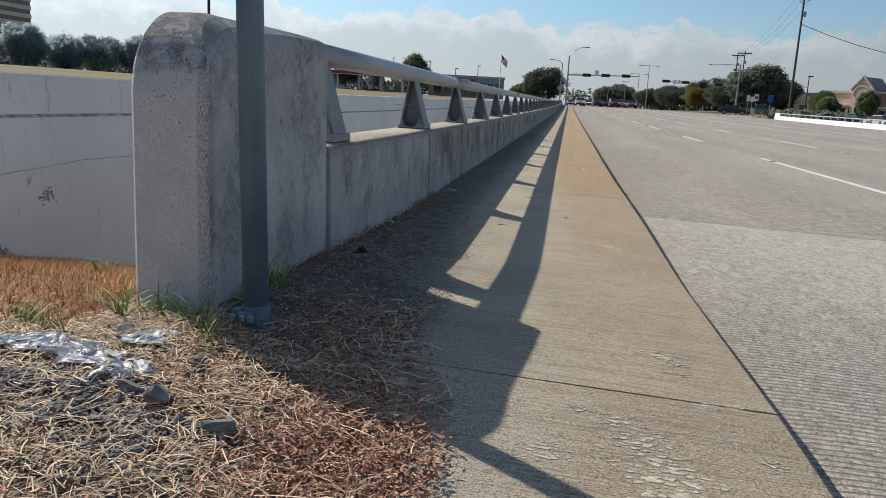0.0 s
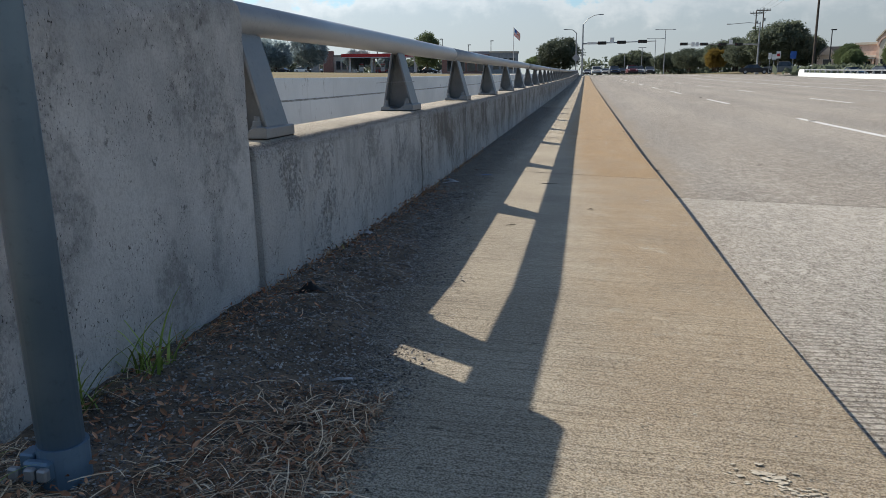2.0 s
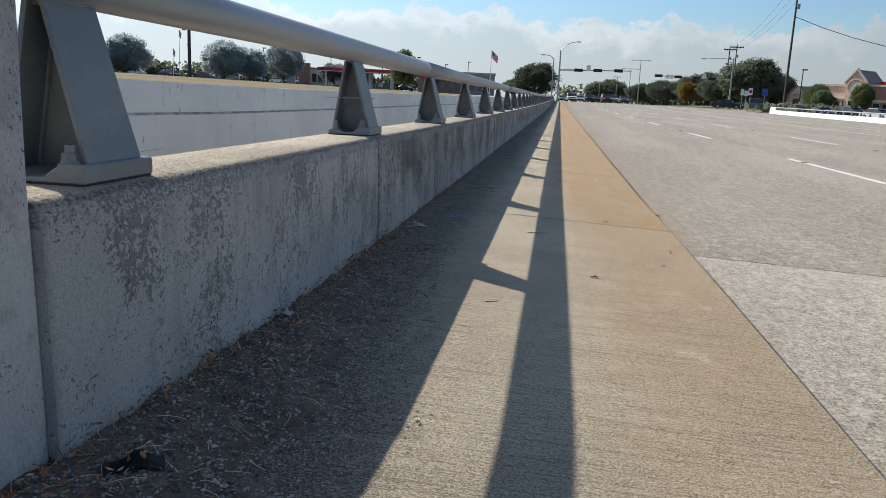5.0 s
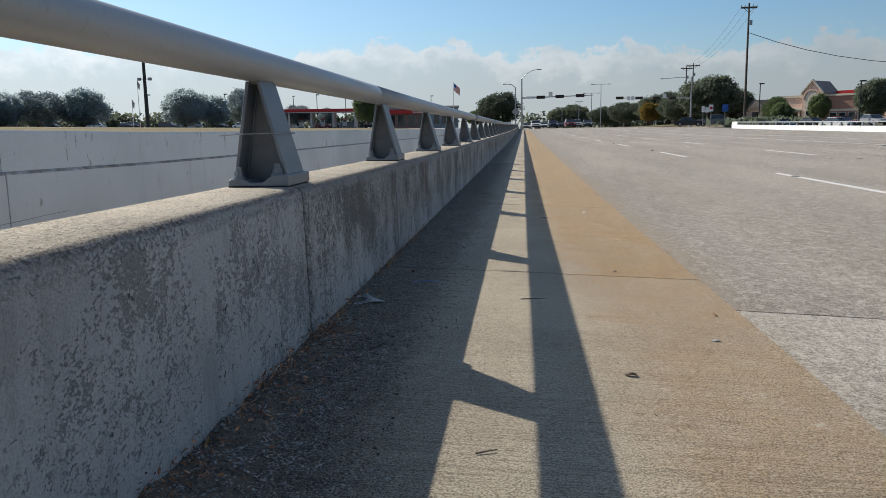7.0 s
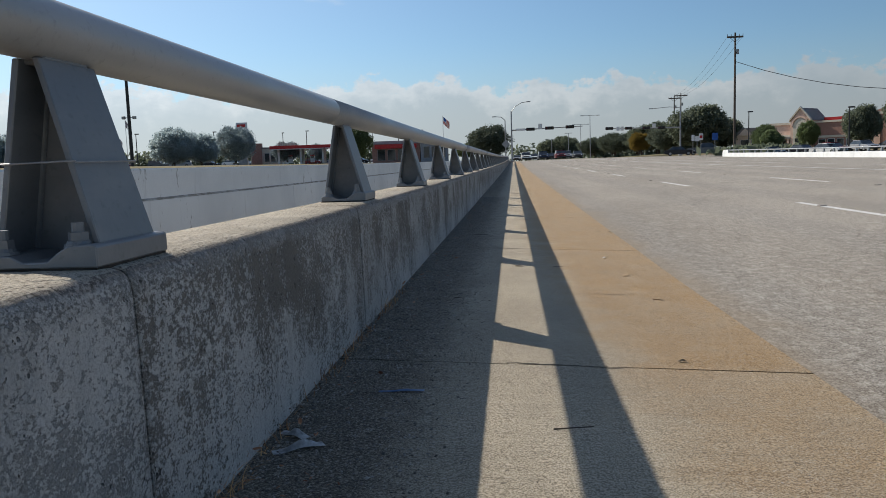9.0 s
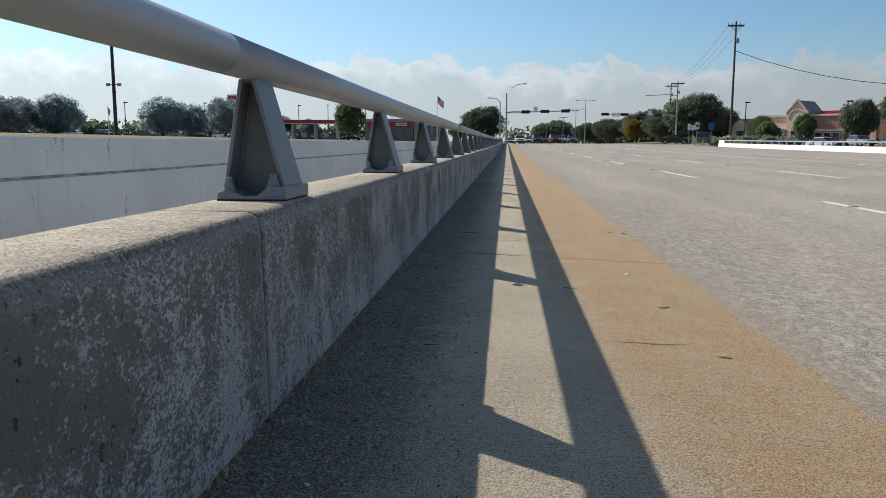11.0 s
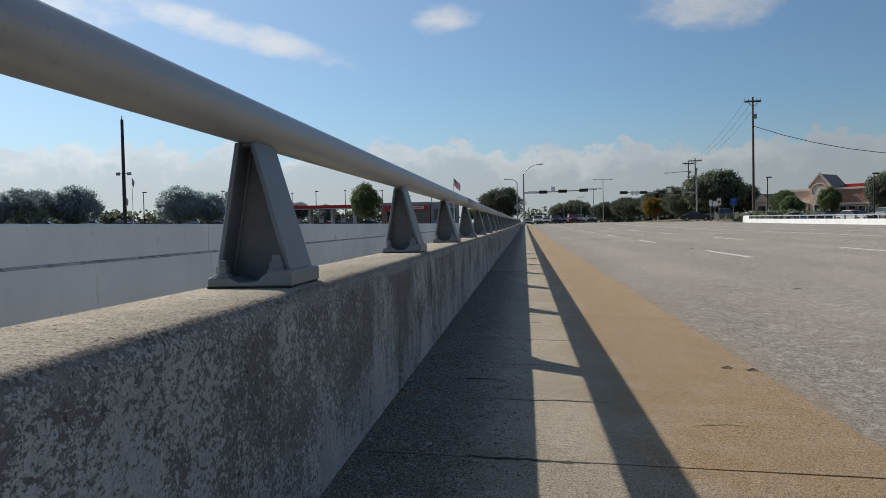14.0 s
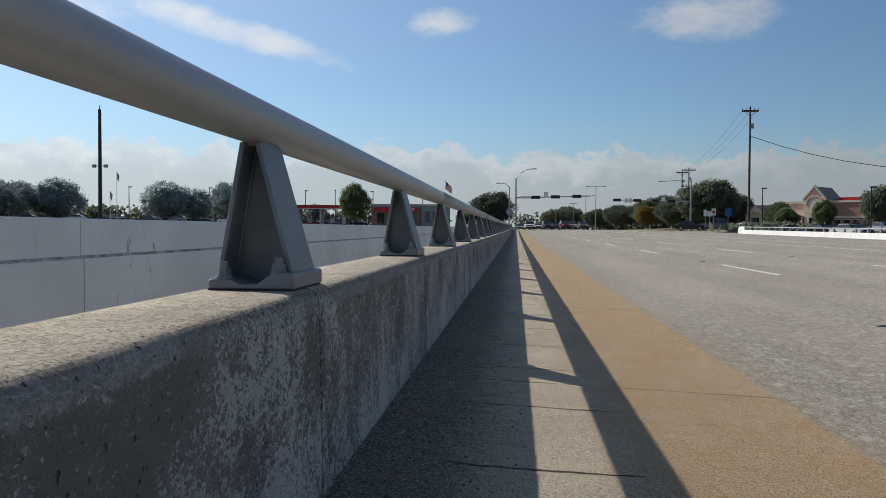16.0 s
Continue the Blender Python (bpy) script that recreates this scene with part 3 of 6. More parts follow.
def prism(bm, outline, d0, d1, axis="x"):
    """A flat outline pushed along an axis; the outline's points are the two other axes in order."""
    def put(a, b, d):
        return {"x": (d, a, b), "y": (a, d, b), "z": (a, b, d)}[axis]
    v0 = [bm.verts.new(put(a, b, d0)) for a, b in outline]
    v1 = [bm.verts.new(put(a, b, d1)) for a, b in outline]
    n = len(outline)
    fs = [bm.faces.new(v0), bm.faces.new(v1[::-1])]
    for i in range(n):
        fs.append(bm.faces.new((v0[i], v1[i], v1[(i + 1) % n], v0[(i + 1) % n])))
    bmesh.ops.recalc_face_normals(bm, faces=fs)
    return v0 + v1


def pr(*a, **k):
    bm = bmesh.new()
    prism(bm, *a, **k)
    return bm


def sstep(v, a, b):
    f = min(1.0, max(0.0, (v - a) / (b - a)))
    return f * f * (3 - 2 * f)


def rise(y):
    """The bridge and street climb a little towards the crossing."""
    return 0.75 * (min(max(y, 0.0), 130.0) / 130.0) ** 2


def hump(y):
    """The footway of the approach lies a little above that of the bridge."""
    return 0.05 * (1 - sstep(y, -0.5, 1.6))


def kerb_x(y):
    return 1.545 - 0.03 * sstep(y, 3.0, 7.0)


def walk_z(x, y):
    return -0.014 - 0.042 * x + rise(y) + hump(y)


def road_z(x, y):
    """The carriageway lies a kerb's height below the footway and is crowned in the middle."""
    return -0.195 + 0.024 * (1 - sstep(y, 2.0, 5.0)) + 0.062 * (1 - sstep(y, 1.5, 5.0)) * (1 - sstep(x, 1.6, 3.4)) + 0.012 * (min(x, 12.5) - 1.7) - 0.0084 * max(0.0, x - 12.5) + rise(y)


def sheet(bm, xs, ys, zf):
    """A grid sheet over the lines xs and ys."""
    rows = [[bm.verts.new((x, y, zf(x, y))) for x in xs] for y in ys]
    for j in range(len(ys) - 1):
        for i in range(len(xs) - 1):
            bm.faces.new((rows[j][i], rows[j][i + 1], rows[j + 1][i + 1], rows[j + 1][i]))
    return rows


def steps(a, b, d):
    n = max(1, round((b - a) / d))
    return [a + (b - a) * i / n for i in range(n + 1)]

# ---- ground ----
WALL_X = -2.65


def verge_z(x, y):
    """Bank beside the end block: falls away towards the cutting on the far side of the parapet."""
    z = 0.055 - 0.245 * max(0.0, y - 0.05)
    return max(z, -1.7)


def ground_z(x, y):
    out = max(0.0, WALL_X - 0.2 - x)
    if x < WALL_X - 0.1:
        return 0.60 + 2.0 * (1 - math.exp(-out / 70.0))
    if x < -0.24:
        return verge_z(x, y) - 0.06 if y < 8 else -1.9 + (2.6 * sstep(y, 110, 126))
    if x < 27.9:
        return road_z(max(1.6, x), y) - 0.35 + 0.3 * sstep(y, 116, 124)
    return road_z(27.0, y) - 0.1 + 1.0 * sstep(x, 28, 60) - 0.5 * sstep(x, 28.3, 33) * (1 - sstep(y, 119, 132))


xs = [-4000, -1500, -600, -300, -200, -140, -100, -75, -55, -40, -28, -18, -11, -7, -4.5, -2.76, -2.74, -2.0, -1.2, -0.26, -0.24, 0.6, 1.4, 4, 8, 14, 20, 27.8, 28.2, 32, 40, 55, 80, 120, 200, 400, 1000, 4000]
ys = [-600, -200, -80, -40, -20, -10, -6, -3, -1, 0, 1, 2, 3, 4, 6, 8, 8.2, 20, 40, 55, 70, 85, 95, 105, 110, 114, 117, 120, 124, 128, 135, 150, 180, 220, 300, 500, 1000, 4000]
bm = bmesh.new()
sheet(bm, xs, ys, ground_z)
tagged(part("ground", bm, MAT["field"]), "dry tan grass and bare earth around the bridge", "ground", kind="structure")

# the bank and the strip of soil along the parapet
def soil_edge(y):
    return 0.74 - 0.20 * sstep(y, -0.62, 0.05) - 0.10 * sstep(y, 0.3, 1.2) - 0.16 * sstep(y, 1.4, 2.6)


def soil_z(x, y):
    if x < -0.02:
        return verge_z(x, y) + 0.012 * noise.noise(Vector((x * 3, y * 3, 0)))
    e = soil_edge(y) - 0.06 + 0.06 * noise.noise(Vector((0, y * 4, 5))) + 0.035 * noise.noise(Vector((0, y * 13, 5))) + 0.02 * noise.noise(Vector((0, y * 37, 5)))
    hm = max(0.006, 0.075 - 0.02 * sstep(y, -0.1, 0.6) - 0.05 * sstep(y, 0.6, 2.6) - hump(y))
    f = max(0.0, 1 - max(0.0, x) / e)
    z = walk_z(x, y) - 0.012 + (hm + 0.012) * min(1.0, f * 1.6) ** 0.7 if x < e else walk_z(x, y) - 0.02
    return z + (0.014 * noise.noise(Vector((x * 9, y * 9, 2))) + 0.006 * noise.noise(Vector((x * 30, y * 30, 7)))) * min(1.0, 3 * f)


bm = bmesh.new()
sheet(bm, steps(-2.64, -0.3, 0.12) + steps(-0.26, 0.9, 0.025), steps(-4.5, 3.4, 0.03), soil_z)
tagged(part("verge_soil", bm, MAT["soil"], smooth=True), "bare dry soil bank spilling onto the footway", "soil", kind="structure")

# ---- footway ----
footway = thing("pavement", "buff broomed concrete footway stained brown towards the road", "pavement", kind="structure")
CUTS = [-6.0, -3.2, -0.235, 4.58, 7.89, 11.2, 14.5, 17.8] + [17.8 + 3.05 * i for i in range(1, 33)]
for a, b_ in zip(CUTS, CUTS[1:]):
    bm = bmesh.new()
    g = 0.0024 if b_ < 18 else 0.006
    yy = steps(a + g, b_ - g, 0.8 if b_ < 18 else 3.0)
    ring = []
    for k, y in enumerate(yy):
        j = 0.0035 * noise.noise(Vector((y * 5, 3, 0)))
        ex = kerb_x(y)
        end = {0: 1, len(yy) - 1: -1}.get(k, 0) if b_ < 18 else 0
        row = []
        for x in (-0.02, 0.12, 0.25, 0.38, 0.5, 0.62, 0.75, 0.88, 1.0, 1.12, 1.25, 1.38, ex - 0.012 + j):
            row.append((x, y + end * 0.006 * (0.5 + noise.noise(Vector((x * 6, y * 3, 1)))), walk_z(x, y)))
        row = [(-0.02, y, walk_z(0, y) - 0.25)] + row + [(ex + j, y, walk_z(ex, y) - 0.01), (ex + j, y, walk_z(ex, y) - 0.25)]
        ring.append([bm.verts.new(c) for c in row])
    for r, s in zip(ring, ring[1:]):
        for i in range(len(r) - 1):
            bm.faces.new((r[i], s[i], s[i + 1], r[i + 1]))
    bm.faces.new(ring[0])
    bm.faces.new(ring[-1][::-1])
    bmesh.ops.recalc_face_normals(bm, faces=bm.faces)
    part("slab", bm, MAT["walk"], footway)
part("joint_filler", pr([(0.0, -0.14), (1.5, -0.14), (1.5, -0.092), (0.0, -0.027)], 1.7, 17.0, axis="y"), MAT["joint"], footway)
part("joint_filler", pr([(0.0, -0.14), (1.5, -0.14), (1.5, -0.042), (0.0, 0.021)], -6.0, -0.1, axis="y"), MAT["joint"], footway)

def walk_crack(y, x0, x1, w, seed):
    """A hairline transverse crack that wanders and dies out at both ends."""
    q = random.Random(seed)
    bm = bmesh.new()
    n = 26
    dy, row = 0.0, []
    for k in range(n + 1):
        x = x0 + (x1 - x0) * k / n
        dy += q.gauss(0, 0.003)
        hw = w * q.uniform(0.35, 1.0) * min(1.0, 5 * k / n, 5 * (n - k) / n) + 0.0004
        row.append([bm.verts.new((x, y + dy + d * hw, walk_z(x, y) + 0.0012)) for d in (-1, 1)])
    for r_, s_ in zip(row, row[1:]):
        bm.faces.new((r_[0], s_[0], s_[1], r_[1]))
    part("crack", bm, MAT["joint"], footway)


for k, (y, x0, x1, w) in enumerate([(8.58, 0.28, 0.80, 0.006), (9.27, 0.36, 0.72, 0.004), (10.04, 0.22, 0.82, 0.007), (10.75, 0.26, 0.86, 0.006), (11.5, 0.3, 0.76, 0.005), (12.2, 0.2, 0.8, 0.007), (12.95, 0.3, 0.8, 0.006), (13.7, 0.25, 0.8, 0.007),
                                   (15.2, 0.3, 0.8, 0.008), (15.9, 0.3, 0.8, 0.008), (16.7, 0.3, 0.8, 0.009), (7.90, 0.30, 0.66, 0.011), (5.95, 0.9, 1.2, 0.003), (8.34, 1.0, 1.18, 0.003), (4.60, 0.55, 0.95, 0.006)]):
    walk_crack(y, x0, x1, w, 70 + k)


def spill(r, n, q):
    """A splash of many thin flat flecks with ragged outlines, densest in the middle."""
    bm = bmesh.new()
    for _ in range(n):
        rr, cx, cy = r * q.uniform(0.04, 0.24), q.gauss(0, 0.62) * r, q.gauss(0, 0.5) * r
        rr *= max(0.35, 1.2 - math.hypot(cx, cy) / (1.6 * r))
        ring = [(6.2832 * i / 14, rr * (0.35 + 0.8 * q.random())) for i in range(14)]
        prism(bm, [(cx + k * math.cos(a), cy + 0.55 * k * math.sin(a)) for a, k in ring], 0.0, 0.0012 + 0.00015 * q.random(), axis="z")
    return bm


MAT["mortar"] = simple("dried_mortar", (0.50, 0.44, 0.345), (0.66, 0.60, 0.48), 40, 0.95, 0.002, fine=160, spread=0.6)
for i, (x, y, r) in enumerate([(0.99, 1.21, 0.035), (1.33, 1.21, 0.03), (0.89, 0.87, 0.05), (0.93, 0.83, 0.03), (0.98, 0.73, 0.045), (1.08, 0.69, 0.04), (0.99, 0.66, 0.02), (1.09, 0.63, 0.02), (1.27, 1.52, 0.03), (1.42, 1.4, 0.025), (1.25, 2.15, 0.045), (1.30, 2.1, 0.03),
                               (1.29, 0.13, 0.055), (1.34, 0.08, 0.035), (1.33, -0.02, 0.03), (1.17, -0.53, 0.06), (1.12, -0.45, 0.05), (1.20, -0.62, 0.07), (1.22, -0.71, 0.09), (0.97, -0.66, 0.05), (1.05, -0.40, 0.03), (1.44, -0.22, 0.03), (1.36, -0.24, 0.03), (1.20, -0.80, 0.08),
                               (1.33, 2.95, 0.03), (1.40, 2.75, 0.03), (1.10, 0.30, 0.02), (1.2, 0.40, 0.02), (1.47, 0.95, 0.025), (1.44, 0.5, 0.025), (1.45, -0.55, 0.03)]):
    q = random.Random(i + 50)
    part("mortar_splash", spill(r * 1.15, 9 if r < 0.03 else 46, q), MAT["mortar"], footway).matrix_basis = pose(x, y, walk_z(x, y) - 0.00095, 0, 2.41, q.uniform(-8, 8))

# ---- carriageway ----
road = thing("road", "wide pale concrete carriageway with worn white lane markings", "road", kind="structure")
RX = [1.48, 1.7, 3.0, 5.0, 8.0, 11.0, 14.0, 18.0, 22.0, 27.4]


def skew(x):
    """The deck's end joint crosses the road a little askew."""
    return -0.28 * (min(x, 8.0) - 1.7)


def road_strip(name, mat, y0, y1, xs=RX, d=6.0, s0=0.0, s1=0.0):
    """A strip of carriageway from y0 to y1 with its front edge; s0 and s1 say how far each end follows the skewed joint."""
    bm = bmesh.new()
    rows = []
    for y in steps(y0, y1, d):
        f = (y - y0) / (y1 - y0)
        rows.append([bm.verts.new((x, y + skew(x) * (s0 + (s1 - s0) * f), road_z(x, y))) for x in xs])
    low = [bm.verts.new((v.co.x, v.co.y, v.co.z - 0.2)) for v in rows[0]]
    for r_, s in zip([low] + rows, rows):
        for i in range(len(xs) - 1):
            bm.faces.new((r_[i], r_[i + 1], s[i + 1], s[i]))
    return part(name, bm, mat, road)


road_strip("approach_slab", MAT["approach"], -30.0, 4.41, s1=1.0, d=3.0)
road_strip("deck_slab", MAT["deck"], 4.425, 118.0, s0=1.0, d=1.0)
road_strip("street_slab", MAT["deck"], 118.03, 420.0, [-2.0] + RX[1:] + [34.0], 12.0)
road_strip("deck_joint", MAT["joint"], 4.32, 4.52, RX, 0.2, 1.0, 1.0).location.z = -0.012
bm = bmesh.new()
sheet(bm, [-160, -60, -30, -2.1], [122, 126, 132, 138, 144], lambda x, y: max(road_z(2, y), ground_z(x, y)) + 0.05)
part("cross_street", bm, MAT["deck"], road)
bm = bmesh.new()
sheet(bm, [34.1, 50, 80, 160], [122, 126, 132, 138, 144], lambda x, y: max(road_z(27, y), ground_z(x, y)) + 0.05)
part("cross_street", bm, MAT["deck"], road)


def marking(x0, x1, y0, y1, name="lane_marking"):
    bm = bmesh.new()
    sheet(bm, [x0, x1], steps(y0, y1, 1.0), lambda x, y: road_z(x, y) + 0.005)
    part(name, bm, MAT["paint"], road)


for i in range(9):
    marking(4.79, 4.90, 21.3 + 10.9 * (i - 1) - 4.0 * (i == 0), 25.0 + 10.9 * (i - 1))
    marking(7.76, 7.87, 20.6 + 12.3 * i, 24.7 + 12.3 * i)
    marking(19.3, 19.4, 23.5 + 12.0 * i, 26.6 + 12.0 * i)
    marking(23.0, 23.1, 20.5 + 12.0 * i, 23.6 + 12.0 * i)
marking(12.0, 12.14, -20, 112)
marking(15.6, 15.74, 20, 112)
for x in (3.0, 6.5, 10.2, 13.8):
    marking(x, x + 3.0, 113.5, 114.1, "stop_line")
for x, y in ((4.84, 13.2), (4.84, 26.6), (7.82, 18.2), (7.82, 29.4), (11.7, 16.0), (11.7, 26.0), (4.84, 37.4)):
    part("road_stud", bx(x - 0.05, x + 0.05, y - 0.05, y + 0.05, road_z(x, y), road_z(x, y) + 0.018, bevel=0.006), MAT["stone"], road)

# ---- parapet ----
parapet = thing("parapet", "grey weathered cast concrete parapet with dark crust and pale scoured streaks", "parapet", kind="structure")


def top_z(y):
    return 0.461 + 0.016 * (1 - sstep(y, 0.5, 8.5)) + rise(y)


JOINTS = [0.94, 3.28, 5.05, 9.72, 11.75] + [11.75 + 2.13 * i for i in range(1, 50)]
for a, b_ in zip(JOINTS, JOINTS[1:]):
    bm = bmesh.new()
    near = b_ < 14
    g = 0.0026
    ring = []
    yy = steps(a + g, b_ - g, 0.02 if near else 1.1)
    if not near:
        yy = [a + g, b_ - g]
    for k, y in enumerate(yy):
        z, base = top_z(y), rise(y)
        n1 = noise.noise(Vector((y * 9, 1, 0))) * 0.0026 + noise.noise(Vector((y * 30, 2, 0))) * 0.0012 if near else 0.0
        n2 = noise.noise(Vector((y * 11, 4, 0))) * 0.0022 if near else 0.0
        e = 0.002 if k in (0, len(yy) - 1) else 0.0
        n3 = noise.noise(Vector((y * 26, 6, 0))) * 0.003 + noise.noise(Vector((y * 61, 8, 0))) * 0.002 if near else 0.0
        prof = ((-0.25, base - 1.6), (-0.25, z - 0.008), (-0.242, z - e * 0.3), (-0.12, z + n2 * 0.3 - e * 0.3), (-0.030 + n1, z + n2 * 0.5 - e), (-0.016 + n3, z - 0.004 + n3 * 0.6 - e), (-0.007 + n3, z - 0.011 + n2 - e),
                (-0.001 - e + n1, z - 0.021 + n3), (0.002 - e + n3 * 0.6, z - 0.034 + n1), (0.004 - e + n2 * 0.4, z - 0.055), (0.008 - e, z - 0.2), (0.018 - e, base - 0.3))
        ring.append([bm.verts.new((x, y, zz)) for x, zz in prof])
    for r, s in zip(ring, ring[1:]):
        for i in range(len(r) - 1):
            bm.faces.new((r[i], s[i], s[i + 1], r[i + 1]))
    bm.faces.new(ring[0])
    bm.faces.new(ring[-1][::-1])
    bmesh.ops.recalc_face_normals(bm, faces=bm.faces)
    for f in bm.faces:
        f.smooth = near and len(f.verts) == 4
    part("parapet_section", bm, MAT["parapet"], parapet)
bm = bmesh.new()
prism(bm, [(-0.235, -0.2), (-0.235, 0.43), (-0.03, 0.43), (0.0, -0.2)], 1.2, 14.0, axis="y")
part("joint_filler", bm, MAT["joint"], parapet)


def end_block():
    """Tall end block: a side outline in y and z swept across the wall, the road-side shoulder rounded off."""
    R, top, face, FRONT = 0.25, 0.908, -0.012, -0.135
    pts = [(FRONT, -0.5), (FRONT, 0.2), (FRONT, top - R)]
    pts += [(FRONT + R - R * math.cos(radians(a)), top - R + R * math.sin(radians(a))) for a in range(6, 91, 6)]
    pts += [(0.3, top), (0.5, top), (0.7, top - 0.004), (0.87, top - 0.01)]
    pts += [(0.87 + 0.07 * math.sin(radians(a)), top - 0.08 + 0.07 * math.cos(radians(a))) for a in (25, 50, 75, 90)]
    pts += [(0.94, 0.5), (0.945, 0.1), (0.945, -0.5)]
    bm = bmesh.new()
    ring = []
    n = len(pts)
    for i, (y, z) in enumerate(pts):
        if y < FRONT + 0.01:
            ny, nz = -1.0, 0.0
        elif y > 0.935:
            ny, nz = 1.0, 0.0
        else:
            (ya, za), (yb, zb) = pts[max(0, i - 1)], pts[min(n - 1, i + 1)]
            L = math.hypot(yb - ya, zb - za)
            ny, nz = -(zb - za) / L, (yb - ya) / L
        r = 0.014 + 0.115 * sstep(nz, 0.3, 1.0) * (1 - 0.6 * sstep(y, 0.2, 0.8))
        if y > 0.86:
            r = 0.05 - 0.038 * sstep(y, 0.86, 0.938)
        lean = 0.014 * max(0.0, 0.5 - z)
        row = [(-0.245, 0.012), (-0.233, 0.0), (-0.16, 0.0)]
        row += [(face - r + r * math.sin(radians(a)), r * (1 - math.cos(radians(a)))) for a in (0, 22, 45, 68, 90)]
        jit = 0.002 * noise.noise(Vector((y * 20, z * 20, 3)))
        ring.append([bm.verts.new((x + (lean if x > -0.1 else 0.0), y - ny * (d + jit), z - nz * (d + jit))) for x, d in row])
    for r_, s in zip(ring, ring[1:]):
        for i in range(len(r_) - 1):
            bm.faces.new((r_[i], s[i], s[i + 1], r_[i + 1]))
    bm.faces.new([r_[0] for r_ in ring])
    bm.faces.new([r_[-1] for r_ in ring][::-1])
    bmesh.ops.recalc_face_normals(bm, faces=bm.faces)
    return bm


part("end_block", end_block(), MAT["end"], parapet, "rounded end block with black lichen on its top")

# ---- long retaining wall across the cutting ----
rwall = thing("wall_left", "long whitish concrete retaining wall with a dirty ledge", "retaining wall", kind="structure")
WJ = [-40.0 + 5.59 - 5.59, -32.8, -25.1, -17.4, -9.75, -2.08, 5.59, 13.26] + [13.26 + 7.67 * i for i in range(1, 15)]
for a, b_ in zip(WJ, WJ[1:]):
    bm = bmesh.new()
    top = lambda y: 0.66 + 0.05 * (1 - sstep(y, 2, 9)) + 0.9 * rise(y)
    led = lambda y: top(y) - 0.275
    ring = []
    for y in steps(a + 0.006, b_ - 0.006, 2.0):
        zt, zl = top(y), led(y)
        prof = ((-2.95, -3.0), (-2.95, zt - 0.01), (-2.94, zt), (-2.68, zt), (-2.67, zt - 0.012), (-2.675, zl + 0.004), (-2.648, zl - 0.012), (-2.645, zl - 0.03), (-2.645, -3.0))
        ring.append([bm.verts.new((x, y, z)) for x, z in prof])
    for r, s in zip(ring, ring[1:]):
        for i in range(len(r) - 1):
            bm.faces.new((r[i], s[i], s[i + 1], r[i + 1]))
    bm.faces.new(ring[0])
    bm.faces.new(ring[-1][::-1])
    bmesh.ops.recalc_face_normals(bm, faces=bm.faces)
    part("wall_panel", bm, MAT["wall"], rwall)
    bm = bmesh.new()
    r2 = [[bm.verts.new((x, y, led(y) + z)) for x, z in ((-2.6715, 0.006), (-2.666, 0.003), (-2.6465, -0.009), (-2.6435, -0.015))] for y in steps(a, b_, 2.0)]
    for r, s in zip(r2, r2[1:]):
        for i in range(3):
            bm.faces.new((r[i], s[i], s[i + 1], r[i + 1]))
    part("ledge_dirt", bm, MAT["ledge"], rwall)

def crack(points, w):
    """A thin dark crack on the wall's face through points in y and z."""
    bm = bmesh.new()
    q = random.Random(len(points))
    line = []
    for (a, b_), (c, d) in zip(points, points[1:]):
        for k in range(8):
            f = k / 8
            line.append((a + (c - a) * f + q.uniform(-w, w), b_ + (d - b_) * f + q.uniform(-w, w)))
    ring = [[bm.verts.new((-2.6405 if z < 0.42 else -2.664, y + s * w * q.uniform(0.3, 1.0), z + (s * w * 0.5 if abs(points[0][0] - points[-1][0]) > 0.5 else 0.0))) for s in (-1, 1)] for y, z in line]
    for r, s in zip(ring, ring[1:]):
        bm.faces.new((r[0], s[0], s[1], r[1]))
    part("crack", bm, MAT["crack"], rwall)


MAT["crack"] = simple("crack_shadow", (0.16, 0.155, 0.145), (0.28, 0.27, 0.25), 20, 0.95)
crack([(2.86, 0.71), (2.84, 0.62), (2.88, 0.55), (2.85, 0.445)], 0.0035)
crack([(3.72, 0.71), (3.78, 0.62), (3.76, 0.45), (3.74, 0.44)], 0.003)
crack([(1.6, 0.03), (2.4, 0.06), (3.2, 0.09), (4.4, 0.07), (6.5, 0.10)], 0.003)
crack([(2.84, 0.42), (2.82, 0.30), (2.85, 0.30)], 0.002)



def wall_blot(y, z, w, h, seed):
    """A patch of mould or mud on the wall's face: many small ragged flecks."""
    q = random.Random(seed)
    bm = bmesh.new()
    for _ in range(60):
        cy, cz, r = y + q.gauss(0, 0.4) * w, z + q.gauss(0, 0.4) * h, q.uniform(0.002, 0.010)
        pts = [(cy + r * q.uniform(0.4, 1.1) * math.cos(a), cz + r * q.uniform(0.5, 1.4) * math.sin(a)) for a in (0, 0.8, 1.6, 2.4, 3.1, 3.9, 4.7, 5.5)]
        prism(bm, pts, -2.647, -2.6425 + 0.001 * q.random(), axis="x")
    part("mould_patch", bm, MAT["mould"], rwall)


MAT["mould"] = simple("wall_mould", (0.20, 0.195, 0.185), (0.34, 0.33, 0.31), 30, 0.95)
wall_blot(2.78, -0.13, 0.11, 0.07, 3)
wall_blot(2.25, -0.45, 0.16, 0.06, 4)
for k in range(5):
    wall_blot(2.02 + 0.07 * k, -0.53 + 0.02 * (k % 3), 0.10, 0.07, 20 + k)
wall_blot(2.28, -0.48, 0.12, 0.06, 5)

